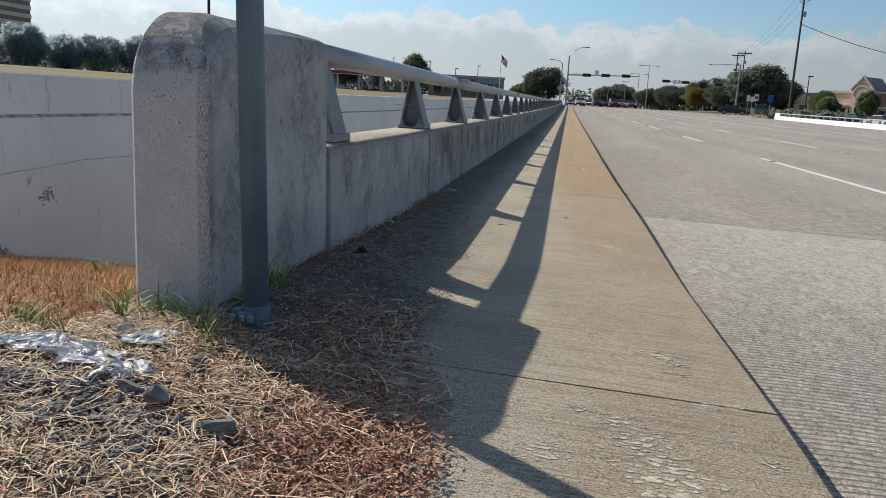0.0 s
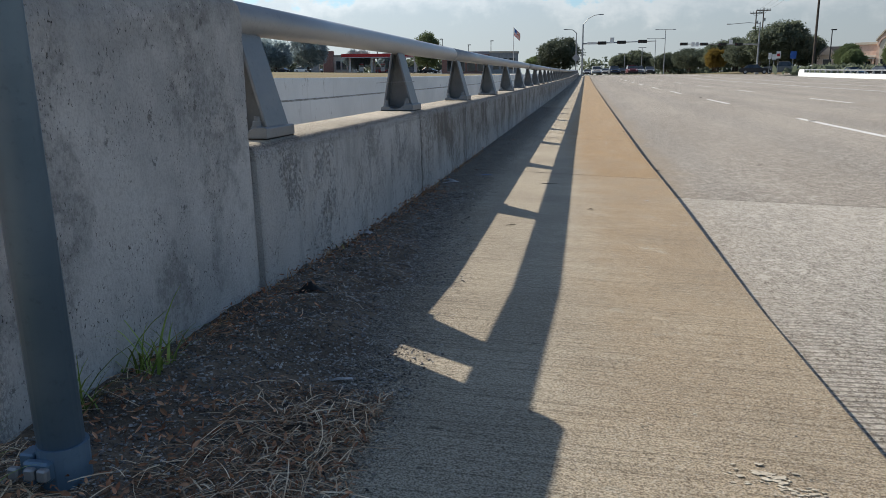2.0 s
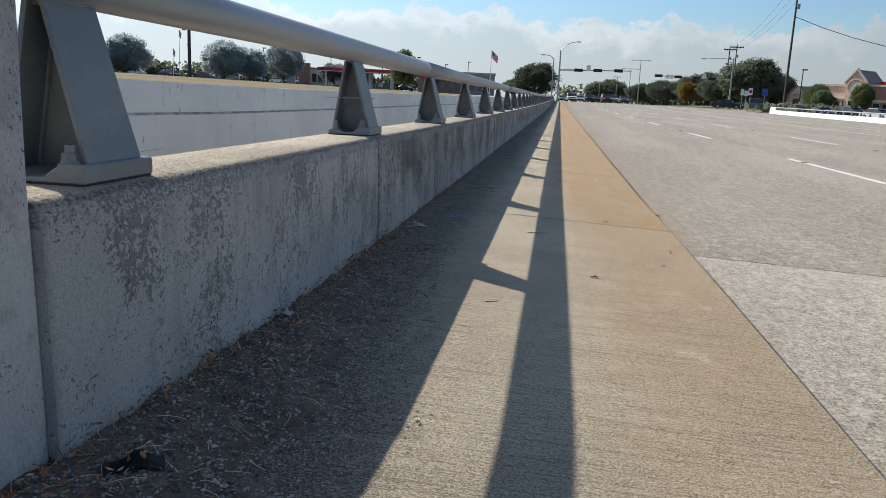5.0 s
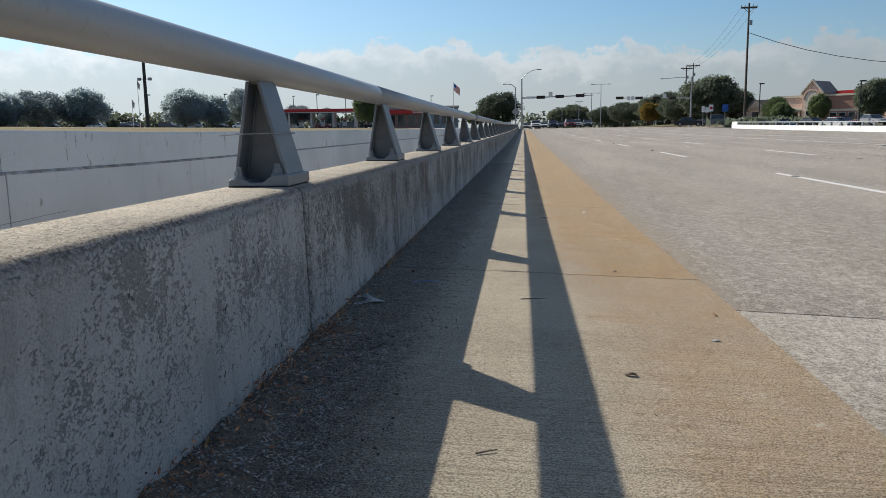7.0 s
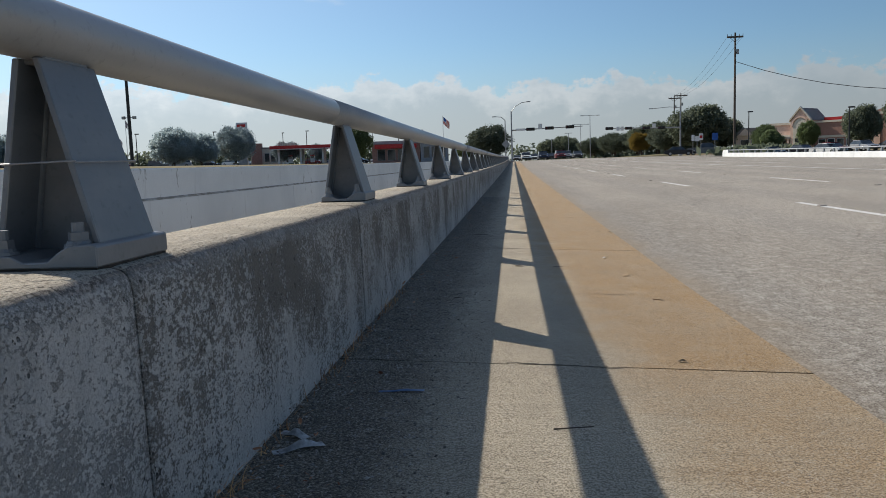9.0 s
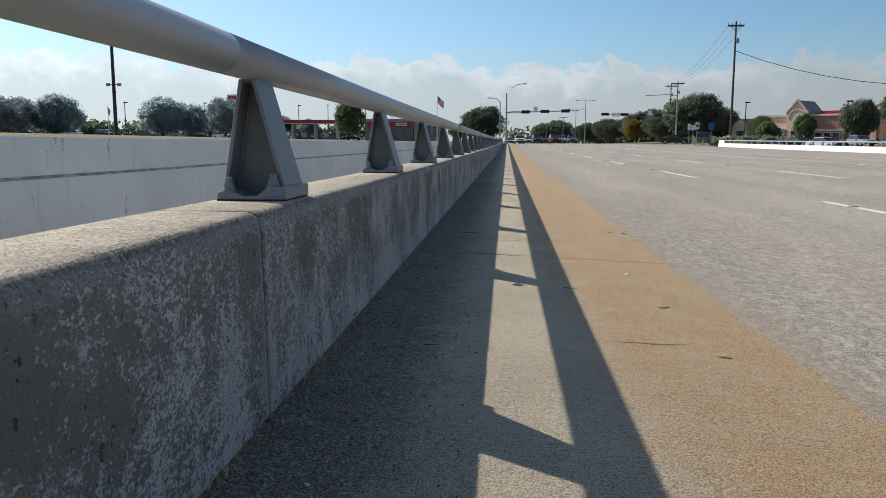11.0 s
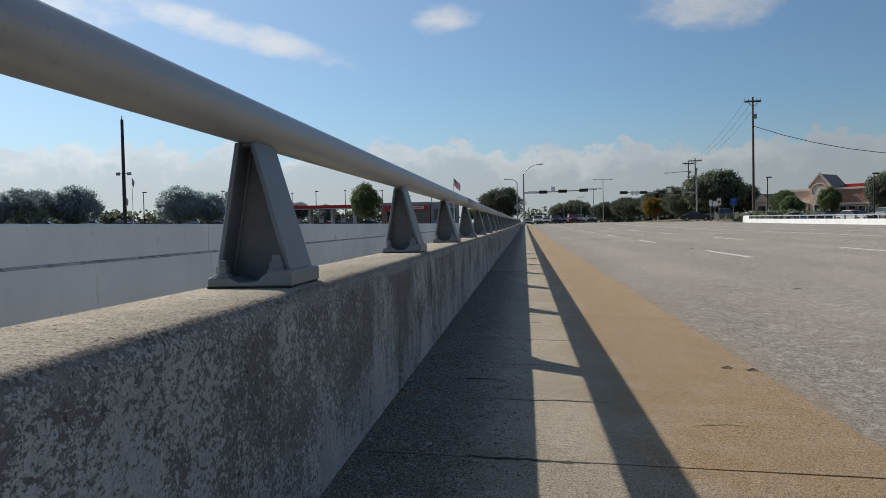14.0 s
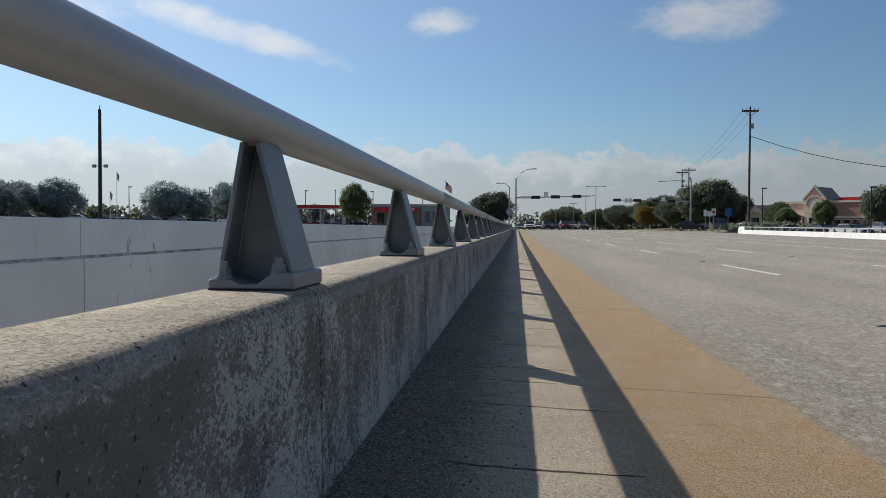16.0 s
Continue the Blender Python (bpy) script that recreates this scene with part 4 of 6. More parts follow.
# ---- railing ----
railing = thing("bridge_railing", "galvanised steel pipe railing on tapered plate posts along the parapet", "railing")
POST_X, RAIL_X, RAIL_Z, PITCH, FIRST = -0.128, -0.145, 0.377, 2.13, 1.230


def pipe(y0, y1, cap0=False):
    bm = bmesh.new()
    ring = []
    n = 28
    for y in steps(y0, y1, 1.2):
        z = top_z(y) + RAIL_Z
        ring.append([bm.verts.new((RAIL_X + 0.058 * math.cos(2 * math.pi * i / n), y, z + 0.001 + 0.051 * math.sin(2 * math.pi * i / n))) for i in range(n)])
    for r, s in zip(ring, ring[1:]):
        for i in range(n):
            bm.faces.new((r[i], r[(i + 1) % n], s[(i + 1) % n], s[i]))
    bm.faces.new(ring[0][::-1])
    bm.faces.new(ring[-1])
    bmesh.ops.recalc_face_normals(bm, faces=bm.faces)
    return bm


PJ = [0.96, 5.22] + [5.22 + 8.52 * i for i in range(1, 14)]
for a, b_ in zip(PJ, PJ[1:]):
    part("rail_pipe", pipe(a, b_ - 0.008), MAT["rail"], railing, smooth=True)


def lean_plate(x0, x1, y0, y1, z0, z1, th, head):
    """A plate that leans from x0 at its foot to x1 at its head."""
    bm = bmesh.new()
    prism(bm, [(x0, z0), (x0 + th, z0), (x1 + th, z1), (x1, z1)], y0, y1, axis="y")
    for v in bm.verts:
        if v.co.z > z1 - 0.01:
            v.co.y = math.copysign(head, v.co.y)
    bmesh.ops.bevel(bm, geom=bm.edges[:], offset=0.0018, segments=1, affect="EDGES")
    return bm


H = 0.324
# foot: two thick pads for the bolts with a shallow dip between them
FOOT = [(-0.094, 0.004), (0.098, 0.004), (0.098, 0.036), (0.090, 0.040), (0.052, 0.038), (0.034, 0.028), (0.016, 0.014), (-0.022, 0.013), (-0.044, 0.024), (-0.088, 0.026), (-0.094, 0.021)]


def foot_plate():
    bm = pr(FOOT, -0.120, 0.118, axis="y")
    bmesh.ops.bevel(bm, geom=bm.edges[:], offset=0.0022, segments=1, affect="EDGES")
    return bm


post_meshes = dict(
    web=mesh_of(pr([(-0.082, 0.010), (0.078, 0.010), (0.004, H), (-0.028, H)], 0.004, 0.018, axis="y"), MAT["post"]),
    road_flange=mesh_of(lean_plate(0.078, -0.004, -0.088, 0.094, 0.03, H + 0.004, 0.011, 0.080), MAT["post"]),
    back_flange=mesh_of(lean_plate(-0.090, -0.038, -0.084, 0.094, 0.02, H + 0.004, 0.011, 0.078), MAT["post"]),
    base_plate=mesh_of(foot_plate(), MAT["post"]),
    # thin dark pad stands in for the shadow line under the foot
    grout_pad=mesh_of(bx(-0.096, 0.095, -0.118, 0.115, -0.012, 0.0045), MAT["joint"]),
    saddle=mesh_of(bx(-0.034, 0.006, -0.062, 0.062, H - 0.004, H + 0.012, bevel=0.003), MAT["post"]),
    weld=mesh_of(tube(tb((-0.076, 0.001, 0.024), (-0.026, 0.001, H), 0.005, 0.004, 6), (0.074, 0.001, 0.04), (0.002, 0.001, H), 0.005, 0.004, 6), MAT["post"]),
)


def bolt_mesh():
    bm = bmesh.new()
    bmesh.ops.create_cone(bm, cap_ends=True, segments=16, radius1=0.022, radius2=0.021, depth=0.005, matrix=Matrix.Translation((0, 0, 0.027)))
    bmesh.ops.create_cone(bm, cap_ends=True, segments=16, radius1=0.018, radius2=0.0165, depth=0.005, matrix=Matrix.Translation((0, 0, 0.032)))
    bmesh.ops.create_cone(bm, cap_ends=True, segments=6, radius1=0.0155, radius2=0.015, depth=0.014, matrix=Matrix.Translation((0, 0, 0.041)))
    bmesh.ops.create_cone(bm, cap_ends=True, segments=12, radius1=0.010, radius2=0.0095, depth=0.016, matrix=Matrix.Translation((0, 0, 0.055)))
    return mesh_of(bm, MAT["post"])


bolt_me = bolt_mesh()
rng = random.Random(4)
for i in range(52):
    y = FIRST + PITCH * i
    post = part("post", post_meshes["web"], None, railing)
    post.matrix_basis = pose(POST_X, y, top_z(y), 0, 0, rng.uniform(-0.6, 0.6))
    for k in ("road_flange", "back_flange", "base_plate", "saddle", "grout_pad", "weld"):
        if i > 24 and k in ("saddle", "grout_pad", "weld"):
            continue
        part(k, post_meshes[k], None, post)
    if i < 18:
        for sx in (-1, 1):
            for sy in (-1, 1):
                b = part("bolt", bolt_me, None, post)
                b.matrix_basis = pose(0.058 if sx > 0 else -0.066, sy * 0.098, 0.010 if sx > 0 else 0.0, 0, 0, rng.uniform(0, 60))

# ---- sign post beside the end block ----
sign_post = thing("sign_post", "grey round steel sign post in a bolted ground sleeve", "post", (0.160, -0.205, 0.03))
part("pole", tb((0, 0, 0.02), (-0.090, 0.02, 3.0), 0.0350, seg=20), MAT["pole"], sign_post, smooth=False)
for p in sign_post.children:
    p.data.polygons.foreach_set("use_smooth", [len(f.vertices) == 4 for f in p.data.polygons])
bm = bmesh.new()
tube(bm, (0, 0, -0.06), (0, 0, 0.085), 0.039, seg=20)
part("sleeve", bm, MAT["pole"], sign_post, "ground sleeve with a dark slot")
bm = bmesh.new()
box(bm, -0.055, -0.03, -0.032, 0.0, -0.05, 0.075, bevel=0.003)
box(bm, -0.036, 0.010, -0.050, -0.034, 0.040, 0.072, bevel=0.004)
part("clamp", bm, MAT["pole"], sign_post)
for x in (-0.045, -0.018, 0.004):
    b = part("bolt", bx(-0.009, 0.009, -0.061, -0.048, 0.046, 0.066, bevel=0.003), MAT["steel"], sign_post)
    b.location.x = x

# ---- wire tied round a post ----
wire = thing("tie_wire", "thin grey wire tied round a railing post", "wire", (POST_X, FIRST + PITCH, top_z(3.3) + 0.165))
bm = bmesh.new()
loop = [(-0.070, -0.088), (0.058, -0.088), (0.062, 0.092), (-0.072, 0.092), (-0.072, -0.088)]
for (a, b_), (c, d) in zip(loop, loop[1:]):
    tube(bm, (a, b_, 0.002 * a), (c, d, 0.002), 0.0016, seg=6)
tube(bm, (-0.07, -0.088, 0), (-0.12, -0.110, -0.004), 0.0016, seg=6)
part("loop", bm, MAT["steel"], wire)

# ---- litter of the verge ----
rng = random.Random(11)


def from_lists(name, verts, faces, mat):
    me = bpy.data.meshes.new(name)
    me.from_pydata(verts, [], faces)
    me.materials.append(mat)
    return me


def surf(x, y):
    if x < soil_edge(y) and y < 3.3:
        return max(soil_z(x, y), walk_z(x, y) if x > 0 else -9)
    return walk_z(x, y)


MAT["chaff"] = simple("brown_chaff", (0.30, 0.155, 0.085), (0.62, 0.38, 0.22), 30, 0.8, 0.0, island=True)


def ribbons(name, places, length, width, lift, mat, label, upright=False, curl=0.4):
    """Thin bent strips, one for each place."""
    vs, fs = [], []
    for x, y in places:
        a = rng.uniform(0, 2 * math.pi)
        L = rng.uniform(*length)
        w = rng.uniform(*width)
        z = surf(x, y)
        p = Vector((x, y, z + (0 if upright else rng.uniform(0.001, lift))))
        up_ = rng.uniform(0.25, 1.3) if upright else rng.uniform(-0.10, 0.28)
        d = Vector((math.cos(a) * math.cos(up_), math.sin(a) * math.cos(up_), math.sin(up_)))
        side = Vector((-math.sin(a), math.cos(a), rng.uniform(-0.5, 0.5))).normalized()
        n0 = len(vs)
        segs = 3
        turn = rng.uniform(-curl, curl)
        for i in range(segs + 1):
            ww = w * (1 - 0.75 * (i / segs)) if upright else w
            q = p + Vector((0, 0, 0))
            vs.extend((q - side * ww / 2, q + side * ww / 2))
            p = p + d * (L / segs)
            d = (d + side * turn * 0.5 + Vector((0, 0, -0.35 * curl if upright else -0.12))).normalized()
            if not upright:
                p.z = max(p.z, surf(p.x, p.y) + 0.001)
        for i in range(segs):
            k = n0 + 2 * i
            fs.append((k, k + 1, k + 3, k + 2))
    ob = new(name, from_lists(name, vs, fs, mat))
    return tagged(ob, label, "dry grass", kind="stuff")


def inside(x0, x1, y0, y1, n, ok=lambda x, y: True):
    out = []
    while len(out) < n:
        x, y = rng.uniform(x0, x1), rng.uniform(y0, y1)
        if ok(x, y):
            out.append((x, y))
    return out


def clumped(x, y, s=3.0, k=9.0):
    return noise.noise(Vector((x * s, y * s, k))) > rng.uniform(-0.45, 0.35)


on_soil = lambda x, y: x < soil_edge(y) + 0.03 and not (-0.25 < x < 0.01 and y > -0.17) and clumped(x, y)
open_soil = lambda x, y: on_soil(x, y) and (x > -0.25 or y < -0.42)
def rocky(x, y):
    return math.exp(-((x - 0.05) / 0.32) ** 2 - ((y + 0.82 + 0.25 * x) / 0.17) ** 2) * (0.4 + 1.2 * (noise.noise(Vector((x * 11, y * 11, 2))) > -0.05))


def redpatch(x, y):
    return math.exp(-((x - 0.52) / 0.2) ** 2 - ((y + 0.82) / 0.3) ** 2)



# pale straw is thinned inside the end block's cast shadow to darken it
ribbons("dry_straw", inside(-0.75, 0.80, -2.1, 0.25, 30000, lambda x, y: open_soil(x, y) and rng.random() > 0.6 * rocky(x, y) + 0.5 * redpatch(x, y) and (y < -0.16 - 0.70 * x or rng.random() < 0.22)), (0.012, 0.07), (0.001, 0.0028), 0.026, MAT["straw"], "bleached dry straw lying in a tangled layer")
ribbons("brown_chaff", inside(-0.75, 0.80, -2.1, 0.30, 18000, lambda x, y: open_soil(x, y) and rng.random() > 0.5 * rocky(x, y)), (0.006, 0.032), (0.001, 0.0035), 0.014, MAT["chaff"], "short brown chaff and grass bits on the soil")
ribbons("dry_straw", inside(-0.75, 0.62, -2.2, 0.1, 900, open_soil), (0.07, 0.17), (0.0011, 0.0022), 0.03, MAT["straw"], "long bleached stalks lying over the straw", curl=0.9)
# extra straw brightens the sunlit side of that shadow's edge
ribbons("dry_straw", inside(-0.22, 0.40, -0.8, -0.26, 3200, lambda x, y: y < -0.16 - 0.70 * x and rng.random() > 0.7 * rocky(x, y)), (0.012, 0.06), (0.001, 0.0028), 0.022, MAT["straw"], "bleached dry straw by the end block")
ribbons("dry_straw", inside(0.0, 0.30, 0.2, 2.2, 130, on_soil), (0.02, 0.08), (0.001, 0.0022), 0.01, MAT["straw"], "thin dry straw along the parapet foot")
ribbons("brown_grass", inside(-2.6, -0.27, -1.2, 2.6, 60000, lambda x, y: rng.random() < 0.25 or clumped(x, y, 2.0)), (0.018, 0.06), (0.002, 0.0045), 0.0, MAT["tan"], "short sun-scorched orange-brown grass", True)
ribbons("brown_grass", inside(0.005, 0.05, 0.4, 6.0, 700, lambda x, y: clumped(x, y, 3.0)), (0.02, 0.055), (0.0015, 0.003), 0.0, MAT["tan"], "scorched grass at the parapet foot", True)


def leaves(name, places, size, label):
    vs, fs = [], []
    for x, y in places:
        a, L = rng.uniform(0, 6.3), rng.uniform(*size)
        w, c = L * rng.uniform(0.25, 0.45), rng.uniform(-0.3, 0.5)
        m = Matrix.Translation((x, y, surf(x, y) + rng.uniform(0.004, 0.032))) @ Euler((rng.gauss(0, 0.5), rng.gauss(0, 0.4), a)).to_matrix().to_4x4()
        n0 = len(vs)
        for u, v, h in ((-1, 0, 0.3), (-0.4, 0.9, c), (0.4, 0.8, c), (1, 0, 0.2), (0.4, -0.8, c), (-0.4, -0.9, c), (-0.4, 0, 0), (0.4, 0, 0)):
            vs.append(m @ Vector((u * L / 2, v * w / 2, h * w * 0.5)))
        fs += [(n0, n0 + 6, n0 + 1), (n0, n0 + 5, n0 + 6), (n0 + 1, n0 + 6, n0 + 7, n0 + 2), (n0 + 5, n0 + 4, n0 + 7, n0 + 6), (n0 + 2, n0 + 7, n0 + 3), (n0 + 7, n0 + 4, n0 + 3)]
    return tagged(new(name, from_lists(name, vs, fs, MAT["leaf"])), label, "leaves", kind="stuff")


leaves("dead_leaves", inside(0.05, 0.8, -1.7, 0.15, 3000, lambda x, y: x < soil_edge(y) + 0.04 and noise.noise(Vector((x * 2.5, y * 2.5, 3))) + 0.5 * (x - 0.3) > rng.uniform(-0.4, 0.3)), (0.005, 0.024), "curled red-brown dead leaves on the soil")
leaves("dead_leaves", inside(0.20, 0.85, -1.5, -0.35, 4600, lambda x, y: x < soil_edge(y) + 0.05 and math.hypot((x - 0.58) / 0.19, (y + 0.86) / 0.32) < rng.uniform(0.3, 1.3)), (0.006, 0.019), "dense drift of red-brown leaf crumbs by the footway").data.materials[0] = simple("red_leaf", (0.36, 0.11, 0.06), (0.70, 0.33, 0.20), 25, 0.7, 0.0005, island=True)
leaves("dead_leaves", inside(0.01, 0.30, 0.1, 3.6, 1500, lambda x, y: rng.random() > x * 4.0 and clumped(x, y, 5.0)), (0.006, 0.020), "dead leaves gathered along the parapet foot")
leaves("dead_leaves", inside(0.02, 0.25, 3.2, 14.0, 160, lambda x, y: rng.random() > x * 3.5), (0.008, 0.03), "few dead leaves along the parapet foot")


def stones(name, places, size, mat, label, flat=0.6):
    """Small angular stones, each a squashed and jittered octahedron with cut corners."""
    vs, fs = [], []
    base = bmesh.new()
    bmesh.ops.create_icosphere(base, subdivisions=1, radius=1.0)
    bv = [v.co.copy() for v in base.verts]
    bf = [tuple(v.index for v in f.verts) for f in base.faces]
    base.free()
    for x, y in places:
        r = rng.uniform(*size) * (0.6 + 0.4 * rng.random())
        m = Matrix.Translation((x, y, surf(x, y) + r * 0.25 + (0.012 if mat.name == "dark_rubble" else 0.0))) @ Euler((rng.gauss(0, 0.3), rng.gauss(0, 0.3), rng.uniform(0, 6.3))).to_matrix().to_4x4()
        s = (r * rng.uniform(0.8, 1.3), r * rng.uniform(0.6, 1.0), r * rng.uniform(0.5, 0.9) * flat)
        n0 = len(vs)
        for v in bv:
            j = rng.uniform(0.72, 1.12)
            vs.append(m @ Vector((v.x * s[0] * j, v.y * s[1] * j, v.z * s[2] * j)))
        fs += [tuple(n0 + i for i in f) for f in bf]
    return from_lists(name, vs, fs, mat)


grav = inside(0.0, 0.62, -0.3, 3.4, 26000, lambda x, y: x < soil_edge(y) - 0.05 + 0.2 * rng.random() ** 2)
grav += inside(0.0, 0.5, 3.4, 16.0, 24000, lambda x, y: rng.random() > x * 1.9)
tagged(new("gravel", stones("gravel", grav, (0.0018, 0.0062), MAT["stone"], "")), "fine loose grey gravel along the parapet foot", "gravel", kind="stuff")
tagged(new("gravel", stones("gravel", inside(0.25, 1.5, -1.5, 13.0, 1500), (0.0012, 0.0034), MAT["stone"], "")), "scattered grit on the footway", "gravel", kind="stuff")
tagged(new("gravel", stones("gravel", inside(-0.55, 0.62, -1.4, -0.50, 2200, lambda x, y: rng.random() < 0.02 + 0.9 * rocky(x, y) ** 1.5), (0.003, 0.012), MAT["rubble"], "")), "broken dark asphalt crumbs among the straw", "gravel", kind="stuff")


def boulder(size, seed):
    bm = bmesh.new()
    bmesh.ops.create_icosphere(bm, subdivisions=2, radius=1.0)
    r = random.Random(seed)
    cuts = [(Vector((r.gauss(0, 1), r.gauss(0, 1), r.gauss(0, 1))).normalized(), r.uniform(0.30, 0.62)) for _ in range(9)]
    for v in bm.verts:
        for n, d in cuts:
            o = v.co.dot(n) - d
            if o > 0:
                v.co -= n * o
        v.co = Vector((v.co.x * size, v.co.y * size * 0.8, v.co.z * size * 0.7))
    return bm


rocks = [mesh_of(boulder(0.03, s), MAT["rubble"]) for s in range(4)]
SPOTS = [(0.12, -0.98, 1.9), (0.20, -0.93, 1.5), (0.27, -1.02, 1.7), (0.02, -0.86, 1.3), (-0.05, -0.95, 1.5), (0.17, -0.72, 1.2), (0.31, -0.78, 0.9), (-0.18, -1.02, 1.6), (0.06, -1.12, 1.4),
         (0.36, -1.15, 1.3), (-0.3, -0.9, 1.2), (0.45, -1.05, 1.0), (0.52, -0.98, 0.8), (0.22, -1.25, 1.2), (0.41, -0.62, 0.8), (-0.1, -1.2, 1.4), (0.6, -1.12, 0.7), (0.33, -0.45, 0.8)]
SPOTS = [(x, y + 0.17, k * 1.15) for x, y, k in SPOTS] + [(x, -0.80 - 0.25 * x + rng.gauss(0, 0.10), rng.uniform(0.45, 1.3)) for x in (rng.gauss(0.05, 0.28) for _ in range(30))]
for i, (x, y, s) in enumerate(SPOTS):
    ob = new("rubble_stone", rocks[i % 4])
    ob.matrix_basis = Matrix.Translation((x, y, surf(x, y) + 0.006 * s)) @ Euler((rng.gauss(0, 0.2), rng.gauss(0, 0.2), rng.uniform(0, 6.3))).to_matrix().to_4x4() @ Matrix.Diagonal((s * 0.5, s * 0.5, s * 0.5, 1))
    tagged(ob, "broken lump of dark asphalt on dry straw", "stone", "rubble stones on the verge")


def crumpled(w, d, seed, mat, h=0.022, res=56):
    """A crumpled thin film."""
    bm = bmesh.new()
    r = random.Random(seed)
    o = r.uniform(0, 50)

    def zf(x, y):
        u, v = x + 0.02 * noise.noise(Vector((x * 20, y * 20, o))), y + 0.3 * x
        f = 1.0 - 2.4 * abs(noise.noise(Vector((u * 9 + o, v * 42, 0)))) + 0.7 * abs(noise.noise(Vector((u * 24 + o, v * 85, 3)))) - 0.5 * abs(noise.noise(Vector((u * 60 + o, v * 120, 6))))
        return h * (0.5 + 0.5 * f) * (1 - 0.6 * (abs(2 * x / w) ** 3))
    rows = sheet(bm, steps(-w / 2, w / 2, w / res), steps(-d / 2, d / 2, d / res), zf)
    for v in bm.verts:
        k = 0.03 * noise.noise(Vector((v.co.x * 18 + o, v.co.y * 18, 9)))
        v.co.x += k * 2.0
        v.co.y += k * 1.6 + 0.03 * noise.noise(Vector((v.co.x * 6 + o, 0, 4)))
    rim = [f for f in bm.faces if noise.noise(Vector((f.calc_center_median().x * 26 + o, f.calc_center_median().y * 40, 12))) > 0.16 + 0.35 * (1 - abs(2 * f.calc_center_median().y / d))]
    bmesh.ops.delete(bm, geom=rim, context="FACES")
    return mesh_of(bm, mat, False)


for x, y, w, d, rz, s, lab in ((-0.13, -0.62, 0.26, 0.10, -8, 1, "torn clear plastic film lying crumpled on straw"), (-0.03, -0.47, 0.13, 0.06, 14, 2, "crumpled white plastic scrap on straw"), (0.05, -0.66, 0.10, 0.07, -35, 3, "crumpled clear plastic scrap beside rubble"),
                               (0.02, -0.70, 0.055, 0.035, 60, 7, "stiff white plastic flake on rubble"), (-0.10, -0.42, 0.035, 0.025, 40, 5, "small white plastic scrap in grass"), (-0.25, -0.58, 0.16, 0.08, 20, 4, "torn clear plastic film lying crumpled on straw")):
    ob = new("plastic_film", crumpled(w, d, s, MAT["film"]))
    ob.matrix_basis = pose(x, y, surf(x, y) + 0.012, 0, 0, rz)
    tagged(ob, lab, "plastic litter", "plastic litter on the verge")


def tuft(x, y, n, L, seed, mat=None):
    r = random.Random(seed)
    t = thing("grass_tuft", "fresh green grass tuft in dry straw", "grass", (x, y, surf(x, y) if x > -0.02 or y < 0 else 0.03), group="green grass tufts")
    vs, fs = [], []
    for _ in range(int(n * 1.7)):
        a, l, w = r.uniform(0, 6.3), 1.25 * L * r.uniform(0.45, 1.1), r.uniform(0.002, 0.0045)
        lean = r.uniform(0.15, 0.9)
        d = Vector((math.cos(a) * lean, math.sin(a) * lean, 1)).normalized()
        side = Vector((-math.sin(a), math.cos(a), 0))
        p = Vector((r.gauss(0, 0.018), r.gauss(0, 0.018), -0.004))
        n0 = len(vs)
        for i in range(6):
            ww = w * (1 - i / 5.4)
            vs += [p - side * ww, p + side * ww]
            p = p + d * l / 5
            d = (d + Vector((math.cos(a) * 0.22, math.sin(a) * 0.22, -0.16 * i * lean))).normalized()
        fs += [(n0 + 2 * i, n0 + 2 * i + 1, n0 + 2 * i + 3, n0 + 2 * i + 2) for i in range(5)]
    part("grass_blade", from_lists("grass_blade", vs, fs, MAT["green"]), None, t)


for i, (x, y, n, L) in enumerate([(-0.20, -0.26, 22, 0.12), (-0.10, -0.24, 18, 0.13), (-0.02, -0.25, 10, 0.10), (-0.34, -0.42, 16, 0.09), (-0.42, -0.36, 14, 0.08), (-0.25, -0.45, 10, 0.07), (0.07, -0.33, 12, 0.16), (0.13, -0.40, 8, 0.10),
                                 (-0.50, -0.62, 12, 0.07), (-0.05, -0.52, 6, 0.06), (0.03, 0.02, 12, 0.17), (0.045, 0.22, 14, 0.16), (0.03, 0.30, 8, 0.12), (0.0, -1.25, 6, 0.06), (0.09, -1.05, 6, 0.07), (-0.7, -0.3, 14, 0.07), (0.02, 1.62, 5, 0.05), (-0.62, 0.3, 10, 0.07)]):
    tuft(x, y, n, L, 100 + i)

# small litter on the footway
def scrap(name, x, y, w, d, h, rz, mat, label, category):
    bm = bmesh.new()
    sheet(bm, steps(-w / 2, w / 2, w / 8), steps(-d / 2, d / 2, d / 4), lambda a, b: 0.003 + h * (0.5 + 0.5 * math.sin(a / w * 7 + 1)) * (0.6 + 0.4 * math.cos(b / d * 5)))
    bmesh.ops.solidify(bm, geom=bm.faces[:], thickness=0.001)
    ob = new(name, mesh_of(bm, mat))
    ob.matrix_basis = pose(x, y, surf(x, y), 0, 0, rz)
    return tagged(ob, label, category)


